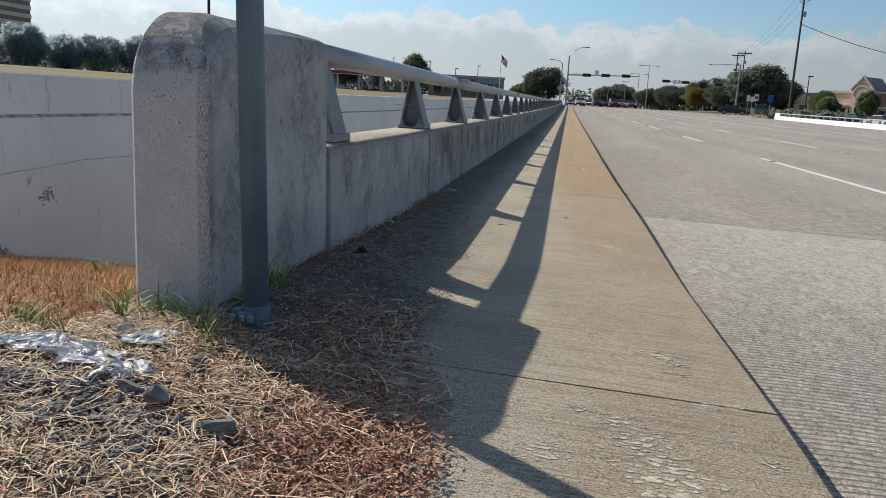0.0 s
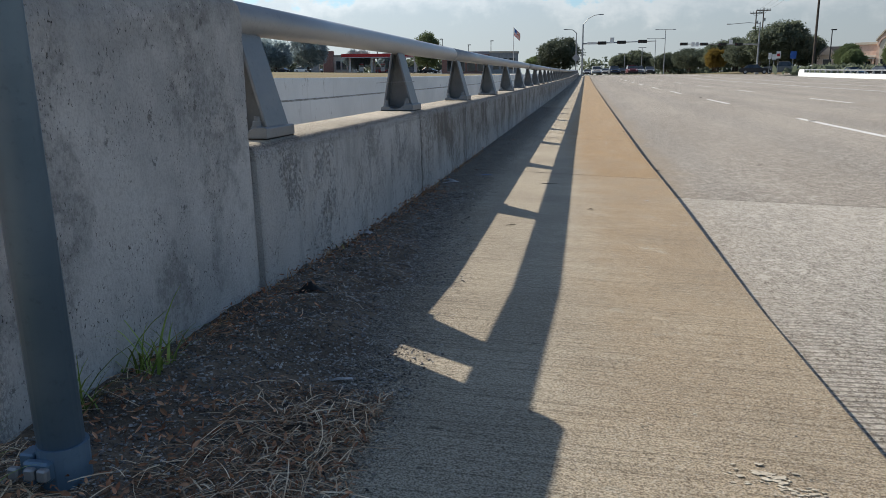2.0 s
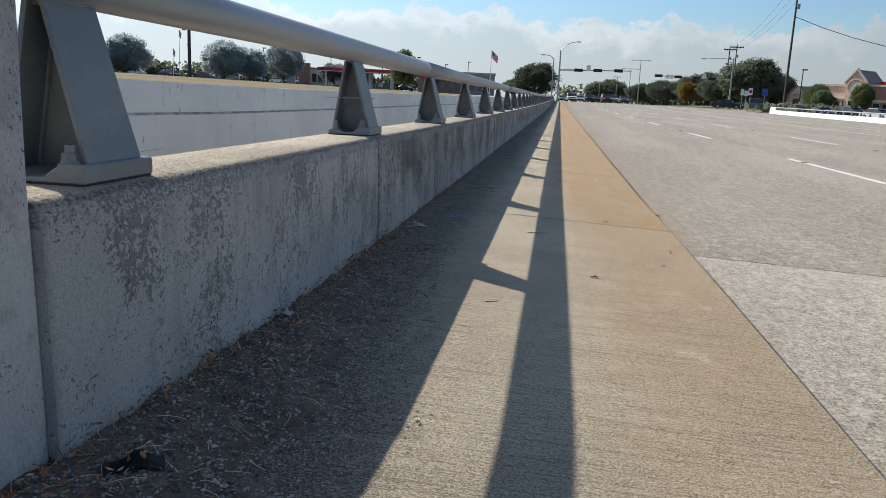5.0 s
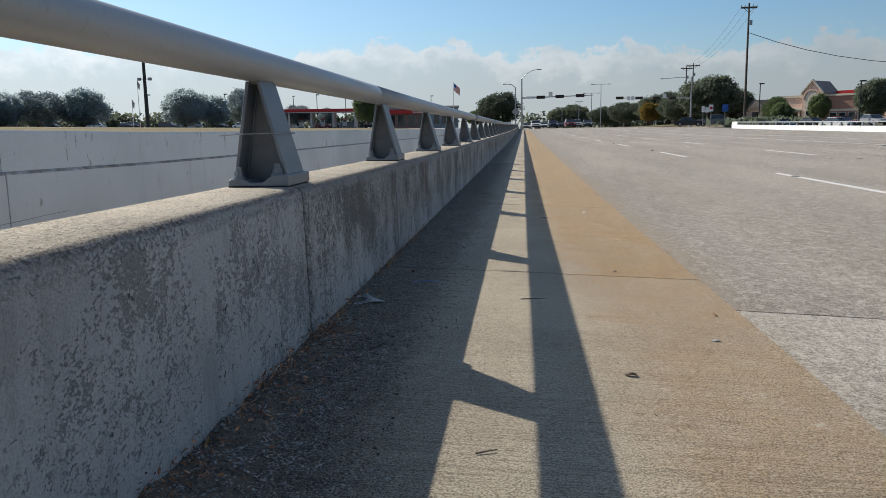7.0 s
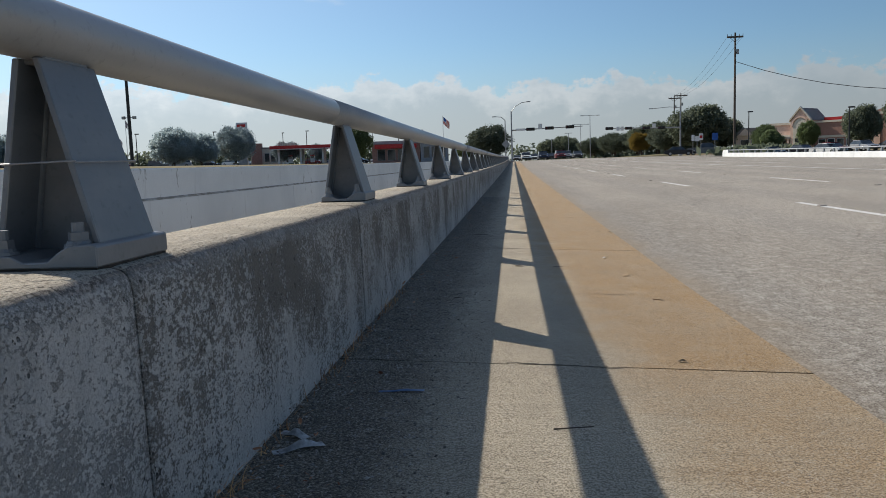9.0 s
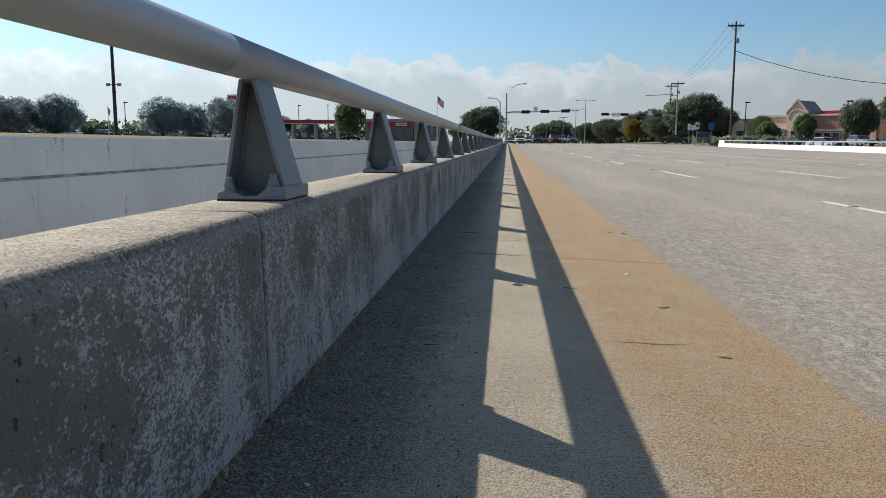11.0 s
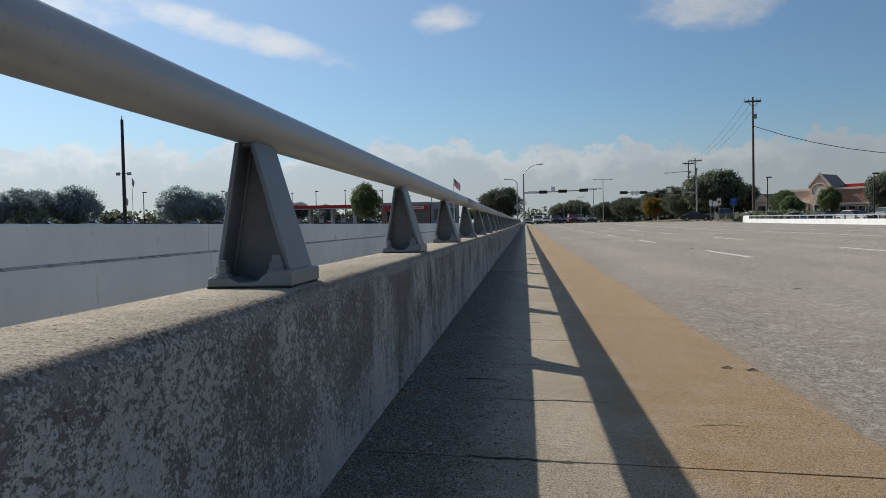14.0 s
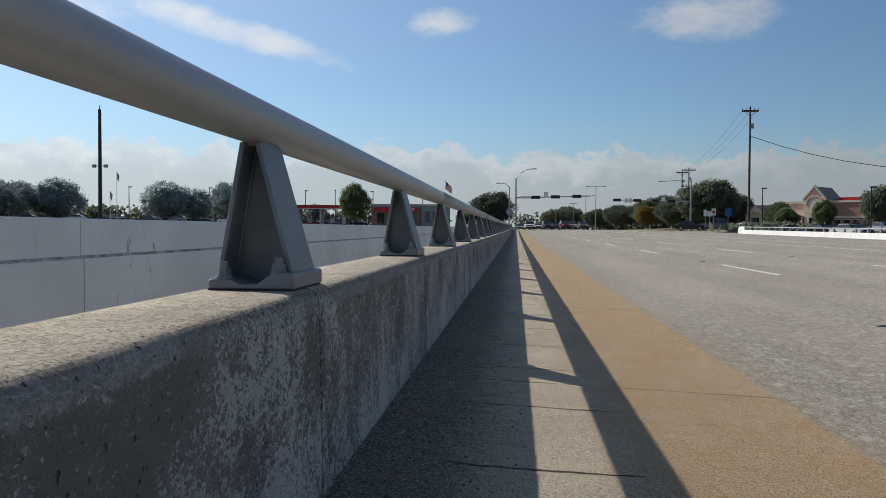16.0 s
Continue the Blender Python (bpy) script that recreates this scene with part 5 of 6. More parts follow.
MAT["bluepaper"] = simple("blue_wrapper", (0.10, 0.22, 0.48), (0.24, 0.38, 0.62), 30, 0.5, 0.0)
scrap("paper_strip", 0.27, 4.24, 0.13, 0.016, 0.006, 4, MAT["bluepaper"], "faded blue wrapper strip on dirty footway", "litter")
scrap("cloth_scrap", 0.14, 0.95, 0.10, 0.05, 0.03, 30, MAT["dark"], "black cloth scrap in gravel", "litter")
scrap("plastic_cup_lid", 0.035, 1.97, 0.05, 0.045, 0.02, 0, MAT["film"], "crushed clear plastic lid by the parapet", "litter")
scrap("plastic_scrap", 0.10, 3.78, 0.12, 0.03, 0.02, 30, MAT["film"], "torn white plastic scrap by the parapet", "litter")
scrap("plastic_scrap", 0.07, 3.86, 0.08, 0.025, 0.02, -30, MAT["film"], "torn white plastic scrap by the parapet", "litter")
scrap("paper_scrap", 0.42, 0.36, 0.075, 0.012, 0.006, 25, MAT["film"], "pale paper scrap on the footway", "litter")
scrap("bark_scrap", 0.40, 0.08, 0.10, 0.02, 0.008, 30, MAT["bark"], "dark strip of bark on the footway", "litter")
scrap("paper_scrap", 0.56, -0.30, 0.022, 0.028, 0.004, 60, MAT["film"], "small pale paper scrap in the soil", "litter")
scrap("bottle_cap", 1.335, 3.48, 0.03, 0.02, 0.004, 10, MAT["film"], "flattened white bottle cap on the footway", "litter")
scrap("leaf_scrap", 1.275, 5.84, 0.045, 0.022, 0.006, -30, MAT["straw"], "pale dry leaf on the footway", "litter")
scrap("leaf_scrap", 1.235, 6.6, 0.05, 0.03, 0.006, 40, MAT["straw"], "pale dry leaf on the footway", "litter")
for x, y, L, a in ((0.735, 3.98, 0.10, 5), (0.62, 2.46, 0.05, 20), (0.86, 6.9, 0.06, -30), (0.3, 8.9, 0.12, -12), (0.33, 5.75, 0.05, 0), (0.45, -0.25, 0.14, -30), (0.25, 3.2, 0.09, 60)):
    ob = new("twig", mesh_of(tb((-L / 2, 0, 0.004), (L / 2, 0.006, 0.005), 0.0022, 0.0012, seg=6), MAT["bark"]))
    ob.matrix_basis = pose(x, y, surf(x, y), 0, 0, a)
    tagged(ob, "thin dark twig on the footway", "twig", "twigs on the footway")

MAT["yellow"] = simple("yellow_leaf", (0.62, 0.50, 0.04), (0.74, 0.62, 0.08), 30, 0.6, 0.0)
scrap("leaf_scrap", 0.55, -0.71, 0.055, 0.022, 0.012, 30, MAT["yellow"], "fresh yellow fallen leaf among dead leaves", "litter")
scrap("leaf_scrap", 0.44, -0.76, 0.03, 0.02, 0.008, -20, MAT["yellow"], "small yellow fallen leaf among dead leaves", "litter")
for x, y, s_ in ((0.497, -0.324, 1.0), (0.362, -0.503, 1.1), (0.105, -0.614, 1.3), (0.19, -0.80, 2.6), (0.12, -0.76, 2.1), (0.36, -0.86, 2.3), (0.17, -0.58, 1.5)):
    ob = new("rubble_stone", rocks[int(s_ * 10) % 4])
    ob.matrix_basis = Matrix.Translation((x, y, surf(x, y) + 0.010 * s_)) @ Euler((0.1, 0.15, s_ * 3)).to_matrix().to_4x4() @ Matrix.Diagonal((s_ * 0.62, s_ * 0.62, s_ * 0.5, 1))
    tagged(ob, "broken lump of dark asphalt on dry straw", "stone", "rubble stones on the verge")

# scattered bits along the kerb
for x, y, s_ in ((1.57, 5.48, 0.55), (1.80, 4.25, 0.35), (1.60, 4.02, 0.3), (1.64, 4.08, 0.25), (2.05, 4.6, 0.3), (1.03, 3.32, 0.16), (1.02, 2.75, 0.16), (2.9, 7.2, 0.3), (1.57, 9.6, 0.4), (1.6, 3.2, 0.25), (1.62, 6.3, 0.25), (1.58, 8.1, 0.3), (3.6, 9.8, 0.3)):
    ob = new("rubble_stone", rocks[int(x * 100 + y * 10) % 4])
    z = walk_z(x, y) if x < kerb_x(y) else road_z(x, y)
    ob.matrix_basis = Matrix.Translation((x, y, z + 0.007 * s_)) @ Euler((0, 0, x * 9 + y)).to_matrix().to_4x4() @ Matrix.Diagonal((s_ * 0.9, s_ * 0.6, s_ * 0.6, 1))
    tagged(ob, "small dark crumb of asphalt by the kerb", "stone", "asphalt crumbs along the kerb")


def road_scrap(name, x, y, w, d, rz, mat, label):
    ob = scrap(name, x, y, w, d, 0.008, rz, mat, label, "litter")
    ob.location.z = (walk_z(x, y) if x < kerb_x(y) else road_z(x, y)) + 0.001


for x, y, w, d, rz, k, n, label in ((1.53, 7.32, 0.05, 0.035, 20, "white", "paper_scrap", "white paper scrap at the road's edge"), (1.63, 6.05, 0.06, 0.03, 30, "bark", "leaf_scrap", "dark curled leaf at the road's edge"), (1.37, 9.38, 0.05, 0.02, 0, "bark", "leaf_scrap", "dark curled leaf on the footway"), (1.47, 9.35, 0.05, 0.02, 15, "bark", "leaf_scrap", "dark curled leaf on the footway"), (0.62, 6.92, 0.045, 0.03, 0, "bark", "leaf_scrap", "dark dry leaf on the footway"),
                                    (1.42, 3.86, 0.05, 0.012, 95, "straw", "leaf_scrap", "pale dry leaf on the footway"), (1.0, 3.05, 0.035, 0.016, 0, "bark", "leaf_scrap", "dark dry leaf on the footway"),
                                    (1.14, 4.67, 0.03, 0.015, 10, "bark", "leaf_scrap", "dark dry leaf on the footway"), (3.4, 14.5, 0.12, 0.04, 20, "dark", "rubber_scrap", "black scrap of tyre rubber on the road"), (6.4, 18.0, 0.16, 0.05, -15, "dark", "rubber_scrap", "black scrap of tyre rubber on the road"),
                                    (1.2, 7.4, 0.03, 0.02, 20, "white", "paper_scrap", "white paper scrap on the footway")):
    road_scrap(n, x, y, w, d, rz, MAT[k], label)

# ---- trees ----
def crown_mesh(seed, mat, clumps=400, per=46, leaf=0.046):
    """A rounded crown of unit half-width and height 1.5 above its base: small leaf quads in clumps on a lumpy shell."""
    r = random.Random(seed)
    vs, fs = [], []
    for c in range(clumps):
        d = Vector((r.gauss(0, 1), r.gauss(0, 1), r.gauss(0.2, 1))).normalized()
        lump = 0.92 + 0.26 * noise.noise(d * 1.7 + Vector((seed * 3.1, 0, 0))) + 0.16 * noise.noise(d * 4.5 + Vector((0, seed * 2.3, 0)))
        q = Vector((d.x, d.y, 0.72 + 0.72 * d.z)) 
        s = lump * (r.uniform(0.86, 1.0) if c % 4 else r.uniform(0.3, 0.8))
        q = Vector((q.x * s, q.y * s, 0.6 + (q.z - 0.6) * s))
        q.z = max(q.z, 0.03 + 0.16 * r.random())
        for _ in range(per):
            p = q + Vector((r.gauss(0, 0.075), r.gauss(0, 0.075), r.gauss(0, 0.06)))
            u = Vector((r.gauss(0, 1), r.gauss(0, 1), r.gauss(0, 1))).normalized()
            v = u.orthogonal().normalized()
            s = leaf * r.uniform(0.6, 1.2)
            n0 = len(vs)
            vs += [p - u * s, p + v * s * 0.6, p + u * s, p - v * s * 0.6]
            fs.append((n0, n0 + 1, n0 + 2, n0 + 3))
    half = sorted(max(abs(v.x), abs(v.y)) for v in vs)[int(len(vs) * 0.985)]
    zs = sorted(v.z for v in vs)
    lo, hi = zs[len(zs) // 100], zs[-len(zs) // 100]
    vs = [Vector((v.x / half, v.y / half, 1.5 * (v.z - lo) / (hi - lo))) for v in vs]
    return from_lists("crown", vs, fs, mat)


def trunk_mesh(seed):
    """Tapered trunk with limbs, height 1 to the crown's base, thickness in the crown's units."""
    r = random.Random(seed)
    bm = bmesh.new()
    tube(bm, (0, 0, -0.05), (0.02, 0, 0.62), 0.075, 0.06, 8)
    for i in range(5):
        a = i * 1.26 + r.uniform(-0.3, 0.3)
        e = Vector((math.cos(a) * 0.45, math.sin(a) * 0.45, 1.5))
        tube(bm, (0.02, 0, 0.58), e, 0.045, 0.02, 6)
        tube(bm, e, e + Vector((math.cos(a + 0.5) * 0.25, math.sin(a + 0.5) * 0.25, 0.5)), 0.02, 0.008, 5)
    return mesh_of(bm, MAT["bark"])


CROWNS = {k: [crown_mesh(s + 10 * i, MAT[k]) for s in range(3)] for i, k in enumerate(("oak", "lightleaf", "ochre", "hazy"))}
TRUNKS = [trunk_mesh(s) for s in range(3)]
trng = random.Random(5)


def tree(x, y, z, half, height, kind="oak", label="dark green rounded live oak", group="street trees", clear=0.28):
    """half: half the crown's width; height: of the whole tree; clear: part of it below the crown."""
    i = trng.randrange(3)
    t = thing("tree", label, "tree", (x, y, z), trng.uniform(0, 360), group)
    tr = part("trunk", TRUNKS[i], None, t)
    tr.matrix_basis = Matrix.Diagonal((half, half, height * clear, 1))
    cr = part("crown", CROWNS[kind][i], None, t)
    h = height * (1 - clear)
    cr.matrix_basis = Matrix.Translation((0, 0, height * clear)) @ Matrix.Diagonal((half, half, h / 1.5, 1))


LEFT = "trees beside the car park"
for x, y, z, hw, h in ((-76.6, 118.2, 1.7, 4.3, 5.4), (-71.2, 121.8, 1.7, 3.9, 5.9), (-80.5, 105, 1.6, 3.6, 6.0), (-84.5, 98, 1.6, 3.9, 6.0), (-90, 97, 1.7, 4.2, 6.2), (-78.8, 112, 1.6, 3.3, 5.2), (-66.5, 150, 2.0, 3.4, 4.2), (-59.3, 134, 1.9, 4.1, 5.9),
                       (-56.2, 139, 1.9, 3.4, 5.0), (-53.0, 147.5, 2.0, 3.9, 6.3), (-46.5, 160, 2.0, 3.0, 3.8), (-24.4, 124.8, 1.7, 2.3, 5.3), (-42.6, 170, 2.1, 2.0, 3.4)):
    # the far left oaks take the leaf colour with haze mixed in
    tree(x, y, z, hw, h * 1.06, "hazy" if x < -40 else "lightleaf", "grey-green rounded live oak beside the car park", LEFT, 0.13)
tree(-4.1, 157.3, 1.0, 4.3, 6.6, label="broad dark oak behind the crossing", group=LEFT, clear=0.15)
tree(-9.5, 170, 1.0, 2.6, 3.6, "lightleaf", group=LEFT)
RIGHT = "trees beyond the crossing"
for x, y, z, hw, h, k in ((39.6, 167.6, 1.1, 6.3, 9.2, "oak"), (34.0, 176, 1.1, 3.6, 6.2, "oak"), (54.8, 128, 0.9, 2.8, 6.2, "oak"), (64.5, 131, 0.9, 4.6, 8.6, "oak"), (43.8, 140.4, 1.0, 2.0, 4.2, "lightleaf"), (49.3, 135.5, 0.9, 1.8, 4.5, "lightleaf"),
                          (31.3, 194.9, 1.4, 2.6, 4.8, "ochre"), (36.5, 232, 1.4, 5.0, 6.6, "oak"), (43, 233, 1.4, 5.5, 8.2, "oak"), (30.5, 240, 1.4, 4.0, 4.8, "oak"), (26, 250, 1.4, 4.5, 4.4, "oak"), (50, 228, 1.4, 5.0, 7.0, "oak"),
                          (28.0, 215, 1.3, 4.5, 5.6, "oak"), (33.5, 205, 1.2, 4.0, 6.8, "oak"), (45.5, 172, 1.1, 4.0, 6.6, "oak"), (23.0, 228, 1.3, 4.0, 5.0, "oak"), (38.5, 212, 1.3, 5.0, 7.8, "oak"), (13.0, 267, 1.1, 4.2, 6.0, "oak"), (17.5, 266, 1.1, 4.6, 7.0, "oak"), (21.5, 272, 1.1, 3.6, 4.8, "oak"), (41, 128, 1.0, 1.7, 3.0, "lightleaf")):
    tree(x, y, z, hw, h, k, {"oak": "dark green rounded live oak", "lightleaf": "small light green street tree", "ochre": "small ochre-leaved autumn street tree"}[k], RIGHT, 0.2)


def woods(x0, x1, y0, y1, n, h, seed, z):
    r = random.Random(seed)
    vs, fs = [], []
    for _ in range(n):
        t = r.random()
        cx, cy, hh = x0 + (x1 - x0) * t + r.gauss(0, 1), y0 + (y1 - y0) * t + r.gauss(0, 2), h * r.uniform(0.5, 1.1)
        for _ in range(22):
            p = Vector((cx + r.gauss(0, 1.5), cy + r.gauss(0, 1.5), z + hh * r.random()))
            u = Vector((r.gauss(0, 1), r.gauss(0, 1), r.gauss(0, 1))).normalized()
            v = u.orthogonal().normalized()
            s = r.uniform(0.5, 1.0)
            n0 = len(vs)
            vs += [p - u * s, p + v * s * 0.7, p + u * s, p - v * s * 0.7]
            fs.append((n0, n0 + 1, n0 + 2, n0 + 3))
    return tagged(new("far_woods", from_lists("far_woods", vs, fs, MAT["oak"])), "distant dark green tree line", "woods", kind="stuff")


woods(-250, -30, 190, 300, 480, 5.6, 1, 2.2)
woods(2, 75, 330, 300, 130, 6.5, 2, 1.0)
hedge = woods(33, 41, 119, 124, 40, 0.9, 4, 0.6)
tagged(hedge, "low green hedge along the car park", "hedge")

# ---- street furniture by the crossing ----
def signal_head(parent, x, y, z, w=1.25):
    h = part("signal_head", bx(x - w / 2, x + w / 2, y - 0.16, y, z - 0.24, z + 0.24, bevel=0.03), MAT["dark"], parent, "black horizontal signal head")
    n = 3 if w < 1.4 else 5
    for i in range(n):
        cx = x - w / 2 + w * (i + 0.5) / n
        part("visor", tb((cx, y - 0.36, z), (cx, y - 0.16, z), 0.12, seg=12, caps=False), MAT["dark"], h)
        part("lens", tb((cx, y - 0.19, z), (cx, y - 0.165, z), 0.10, seg=12), MAT["lens_red" if i == 0 else "lens_off"], h)


MAT["lens_red"] = simple("red_lens", (0.22, 0.02, 0.015), (0.3, 0.03, 0.02), 3, 0.3, 0.0)
MAT["lens_off"] = simple("dark_lens", (0.06, 0.05, 0.02), (0.08, 0.07, 0.03), 3, 0.3, 0.0)


def signal_mast(x, y, z, h, arm_z, arm_end, lamp_end, heads, plates, label):
    t = thing("traffic_signal", label, "traffic signal", (x, y, z))
    part("pole", tb((0, 0, -0.1), (0, 0, h), 0.16, 0.10, 10), MAT["steel"], t)
    part("base", bx(-0.3, 0.3, -0.3, 0.3, -0.1, 0.12, bevel=0.03), MAT["steel"], t)
    part("mast_arm", tb((0, 0, arm_z), (arm_end, 0, arm_z + 0.25), 0.11, 0.06, 8), MAT["steel"], t)
    bm = bmesh.new()
    pts = [(0, h - 0.1), (lamp_end * 0.3, h + 0.75), (lamp_end * 0.7, h + 1.25), (lamp_end, h + 1.35)] if lamp_end > 0 else [(0, h - 0.3), (lamp_end * 0.4, h - 0.1), (lamp_end, h - 0.3)]
    for (a, b_), (c, d) in zip(pts, pts[1:]):
        tube(bm, (a, 0, b_), (c, 0, d), 0.05, 0.045, 6)
    arm = part("lamp_arm", bm, MAT["steel"], t)
    s = 1 if lamp_end > 0 else -1
    part("luminaire", bx(min(lamp_end, lamp_end + 0.7 * s), max(lamp_end, lamp_end + 0.7 * s), -0.14, 0.14, pts[-1][1] - 0.06, pts[-1][1] + 0.08, bevel=0.03), MAT["steel"], arm)
    for hx, w in heads:
        signal_head(t, hx, -0.05, arm_z + 0.25 * abs(hx / arm_end), w)
    for px, pz, w, hh in plates:
        part("sign_plate", bx(px - w / 2, px + w / 2, -0.18, -0.15, pz - hh / 2, pz + hh / 2), MAT["white"], t, "white lane sign")
    return t


signal_mast(0.4, 122.4, 0.65, 7.6, 4.7, 10.9, 2.3, [(2.9, 1.3), (5.8, 1.3), (8.9, 1.3)], [(4.4, 5.15, 0.6, 0.8), (1.4, 4.75, 1.4, 0.35)], "grey steel traffic signal mast with street lamp")
signal_mast(29.4, 139.3, 0.7, 8.4, 4.75, -12.6, -4.6, [(-12.1, 1.3), (-8.8, 1.3), (-5.8, 1.3), (-3.2, 1.3)], [(-10.6, 4.9, 0.55, 0.7), (-9.9, 4.9, 0.55, 0.7), (-4.5, 5.2, 0.6, 0.7)], "grey steel traffic signal mast with street lamp")


def lamp(x, y, z, h, kind, label="tall grey street lamp", w=2.0, rz=0):
    t = thing("street_lamp", label, "street lamp", (x, y, z), rz, "lamps round the crossing")
    part("pole", tb((0, 0, -0.2), (0, 0, h), 0.11, 0.07, 8), MAT["dark" if kind == "box" else "steel"], t)
    if kind == "tee":
        a = part("cross_arm", tb((-w, 0, h), (w, 0, h), 0.05, seg=6), MAT["steel"], t)
        for s in (-1, 1):
            part("luminaire", bx(s * w - 0.4, s * w + 0.4, -0.15, 0.15, h - 0.1, h + 0.06, bevel=0.03), MAT["steel"], a)
    elif kind == "box":
        part("luminaire", bx(-0.15, 0.6, -0.2, 0.2, h - 0.05, h + 0.14, bevel=0.02), MAT["dark"], t)
    else:
        a = part("bent_arm", tube(tb((0, 0, h), (-0.6, 0, h + 0.5), 0.06, 0.05, 6), (-0.6, 0, h + 0.5), (-1.5, 0, h + 0.6), 0.05, 0.045, 6), MAT["steel"], t)
        part("luminaire", bx(-2.0, -1.4, -0.12, 0.12, h + 0.52, h + 0.66, bevel=0.02), MAT["steel"], a)


lamp(-0.6, 125.4, 0.7, 6.4, "arm")
lamp(19.6, 196.4, 0.9, 10.3, "tee")
lamp(19.9, 226.5, 0.9, 9.5, "tee")
lamp(12.3, 240, 0.9, 6.0, "tee", w=1.6)
lamp(15.6, 215, 0.9, 6.8, "tee", w=0.6)
lamp(38.6, 131.7, 1.2, 6.0, "box", "dark box-head car park lamp")
lamp(45.2, 110.0, 0.8, 5.4, "box", "dark box-head car park lamp")
for x, y, h in ((-62, 160, 8.0), (-70, 190, 9.5), (-52, 176, 8.0), (-47, 178, 8.4), (-43, 190, 9.2), (-38, 180, 7.4), (-33, 186, 8.6), (-27, 188, 7.0), (-22, 192, 8.2), (-74, 150, 7.6), (-8, 180, 6.6), (-6.2, 175, 6.0)):
    lamp(x, y, 2.0, h * 0.85, "box", "dark box-head car park lamp", rz=trng.uniform(0, 360))


def flag_on_pole():
    t = thing("flag_pole", "tall white flag pole with a striped flag hanging in folds", "flag pole", (-11.5, 136.8, 0.6))
    part("pole", tb((0, 0, -0.2), (0, 0, 8.3), 0.07, 0.04, 8), MAT["white"], t)
    cloth = lambda u, v: (0.06 + u * 1.05 + 0.05 * math.sin(v * 4), 0.16 * math.sin(u * 7 + v * 2), 8.15 - v * 1.25 - u * 0.95)
    for i in range(13):
        bm = bmesh.new()
        us = steps(0.0 if i > 6 else 0.42, 1.0, 0.1)
        rows = [[bm.verts.new(cloth(u, (i + k) / 13)) for u in us] for k in (0, 1)]
        for a in range(len(us) - 1):
            bm.faces.new((rows[0][a], rows[0][a + 1], rows[1][a + 1], rows[1][a]))
        part("stripe", bm, MAT["red" if i % 2 == 0 else "white"], t)
    bm = bmesh.new()
    sheet(bm, steps(0, 0.42, 0.07), steps(0, 7 / 13, 0.1), lambda x, y: 0)
    for v in bm.verts:
        v.co = cloth(v.co.x, v.co.y)
    part("canton", bm, MAT["blue"], t)


flag_on_pole()


def utility_pole(x, y, z, h, arm, label, can=True):
    t = thing("utility_pole", label, "utility pole", (x, y, z), group="utility poles")
    part("pole", tb((0, 0, -0.3), (0, 0, h), 0.19, 0.12, 10), MAT["timber"], t)
    part("cross_arm", bx(-arm, arm, -0.08, 0.08, h - 0.75, h - 0.5), MAT["timber"], t)
    for s in (-0.95, -0.5, 0.5, 0.95):
        part("insulator", tb((s * arm, 0, h - 0.5), (s * arm, 0, h - 0.2), 0.06, 0.04, 6), MAT["steel"], t)
    bm = tb((-arm * 0.6, 0, h - 0.75), (0, 0, h - 1.4), 0.035, seg=5)
    tube(bm, (arm * 0.6, 0, h - 0.75), (0, 0, h - 1.4), 0.035, seg=5)
    part("brace", bm, MAT["timber"], t)
    if can:
        part("transformer", tb((0.36, 0, h - 3.1), (0.36, 0, h - 2.4), 0.2, seg=12), MAT["steel"], t, "grey can transformer")
    return t


utility_pole(33.3, 120.6, 1.0, 17.2, 1.15, "tall dark timber utility pole with cross arm and transformer")
utility_pole(41.3, 203.2, 1.0, 14.6, 1.4, "tall dark timber utility pole with cross arm")
utility_pole(42.9, 203.0, 1.0, 15.2, 1.6, "tall dark timber utility pole with cross arm")


def cable(p, q, sag, r, label):
    bm = bmesh.new()
    p, q = Vector(p), Vector(q)
    pts = [p.lerp(q, i / 14) - Vector((0, 0, sag * 4 * (i / 14) * (1 - i / 14))) for i in range(15)]
    for a, b_ in zip(pts, pts[1:]):
        tube(bm, a, b_, r, seg=5, caps=False)
    tagged(new("cable", mesh_of(bm, MAT["dark"])), label, "cable", "overhead cables")


cable((33.4, 120.5, 14.0), (75, 75, 13.5), 6.4, 0.045, "sagging black overhead cable from a timber pole")
for dx in (-1.1, 0.0, 1.1):
    cable((33.3 + dx, 120.6, 17.7), (42.0 + dx, 203, 15.6), 1.6, 0.016, "thin overhead wire between timber poles")

MAT["flagcloth"] = simple("faded_flag", (0.30, 0.26, 0.28), (0.55, 0.50, 0.52), 4, 0.8, 0.0)
mast = thing("flood_mast", "tall dark green mast with two floodlights", "mast", (-29.8, 61.5, 1.0))
part("pole", tb((0, 0, -0.2), (0, 0, 8.2), 0.15, 0.11, 10), MAT["dark"], mast)
part("cap", tb((0, 0, 8.2), (0, 0, 8.5), 0.05, 0.03, 8), MAT["steel"], mast)
for s in (-1, 1):
    a = part("bracket", tb((0, 0, 4.1), (s * 0.35, 0, 4.1), 0.03, seg=6), MAT["dark"], mast)
    part("floodlight", bx(s * 0.45 - 0.13, s * 0.45 + 0.13, -0.12, 0.12, 3.98, 4.22, bevel=0.03), MAT["steel"], a)
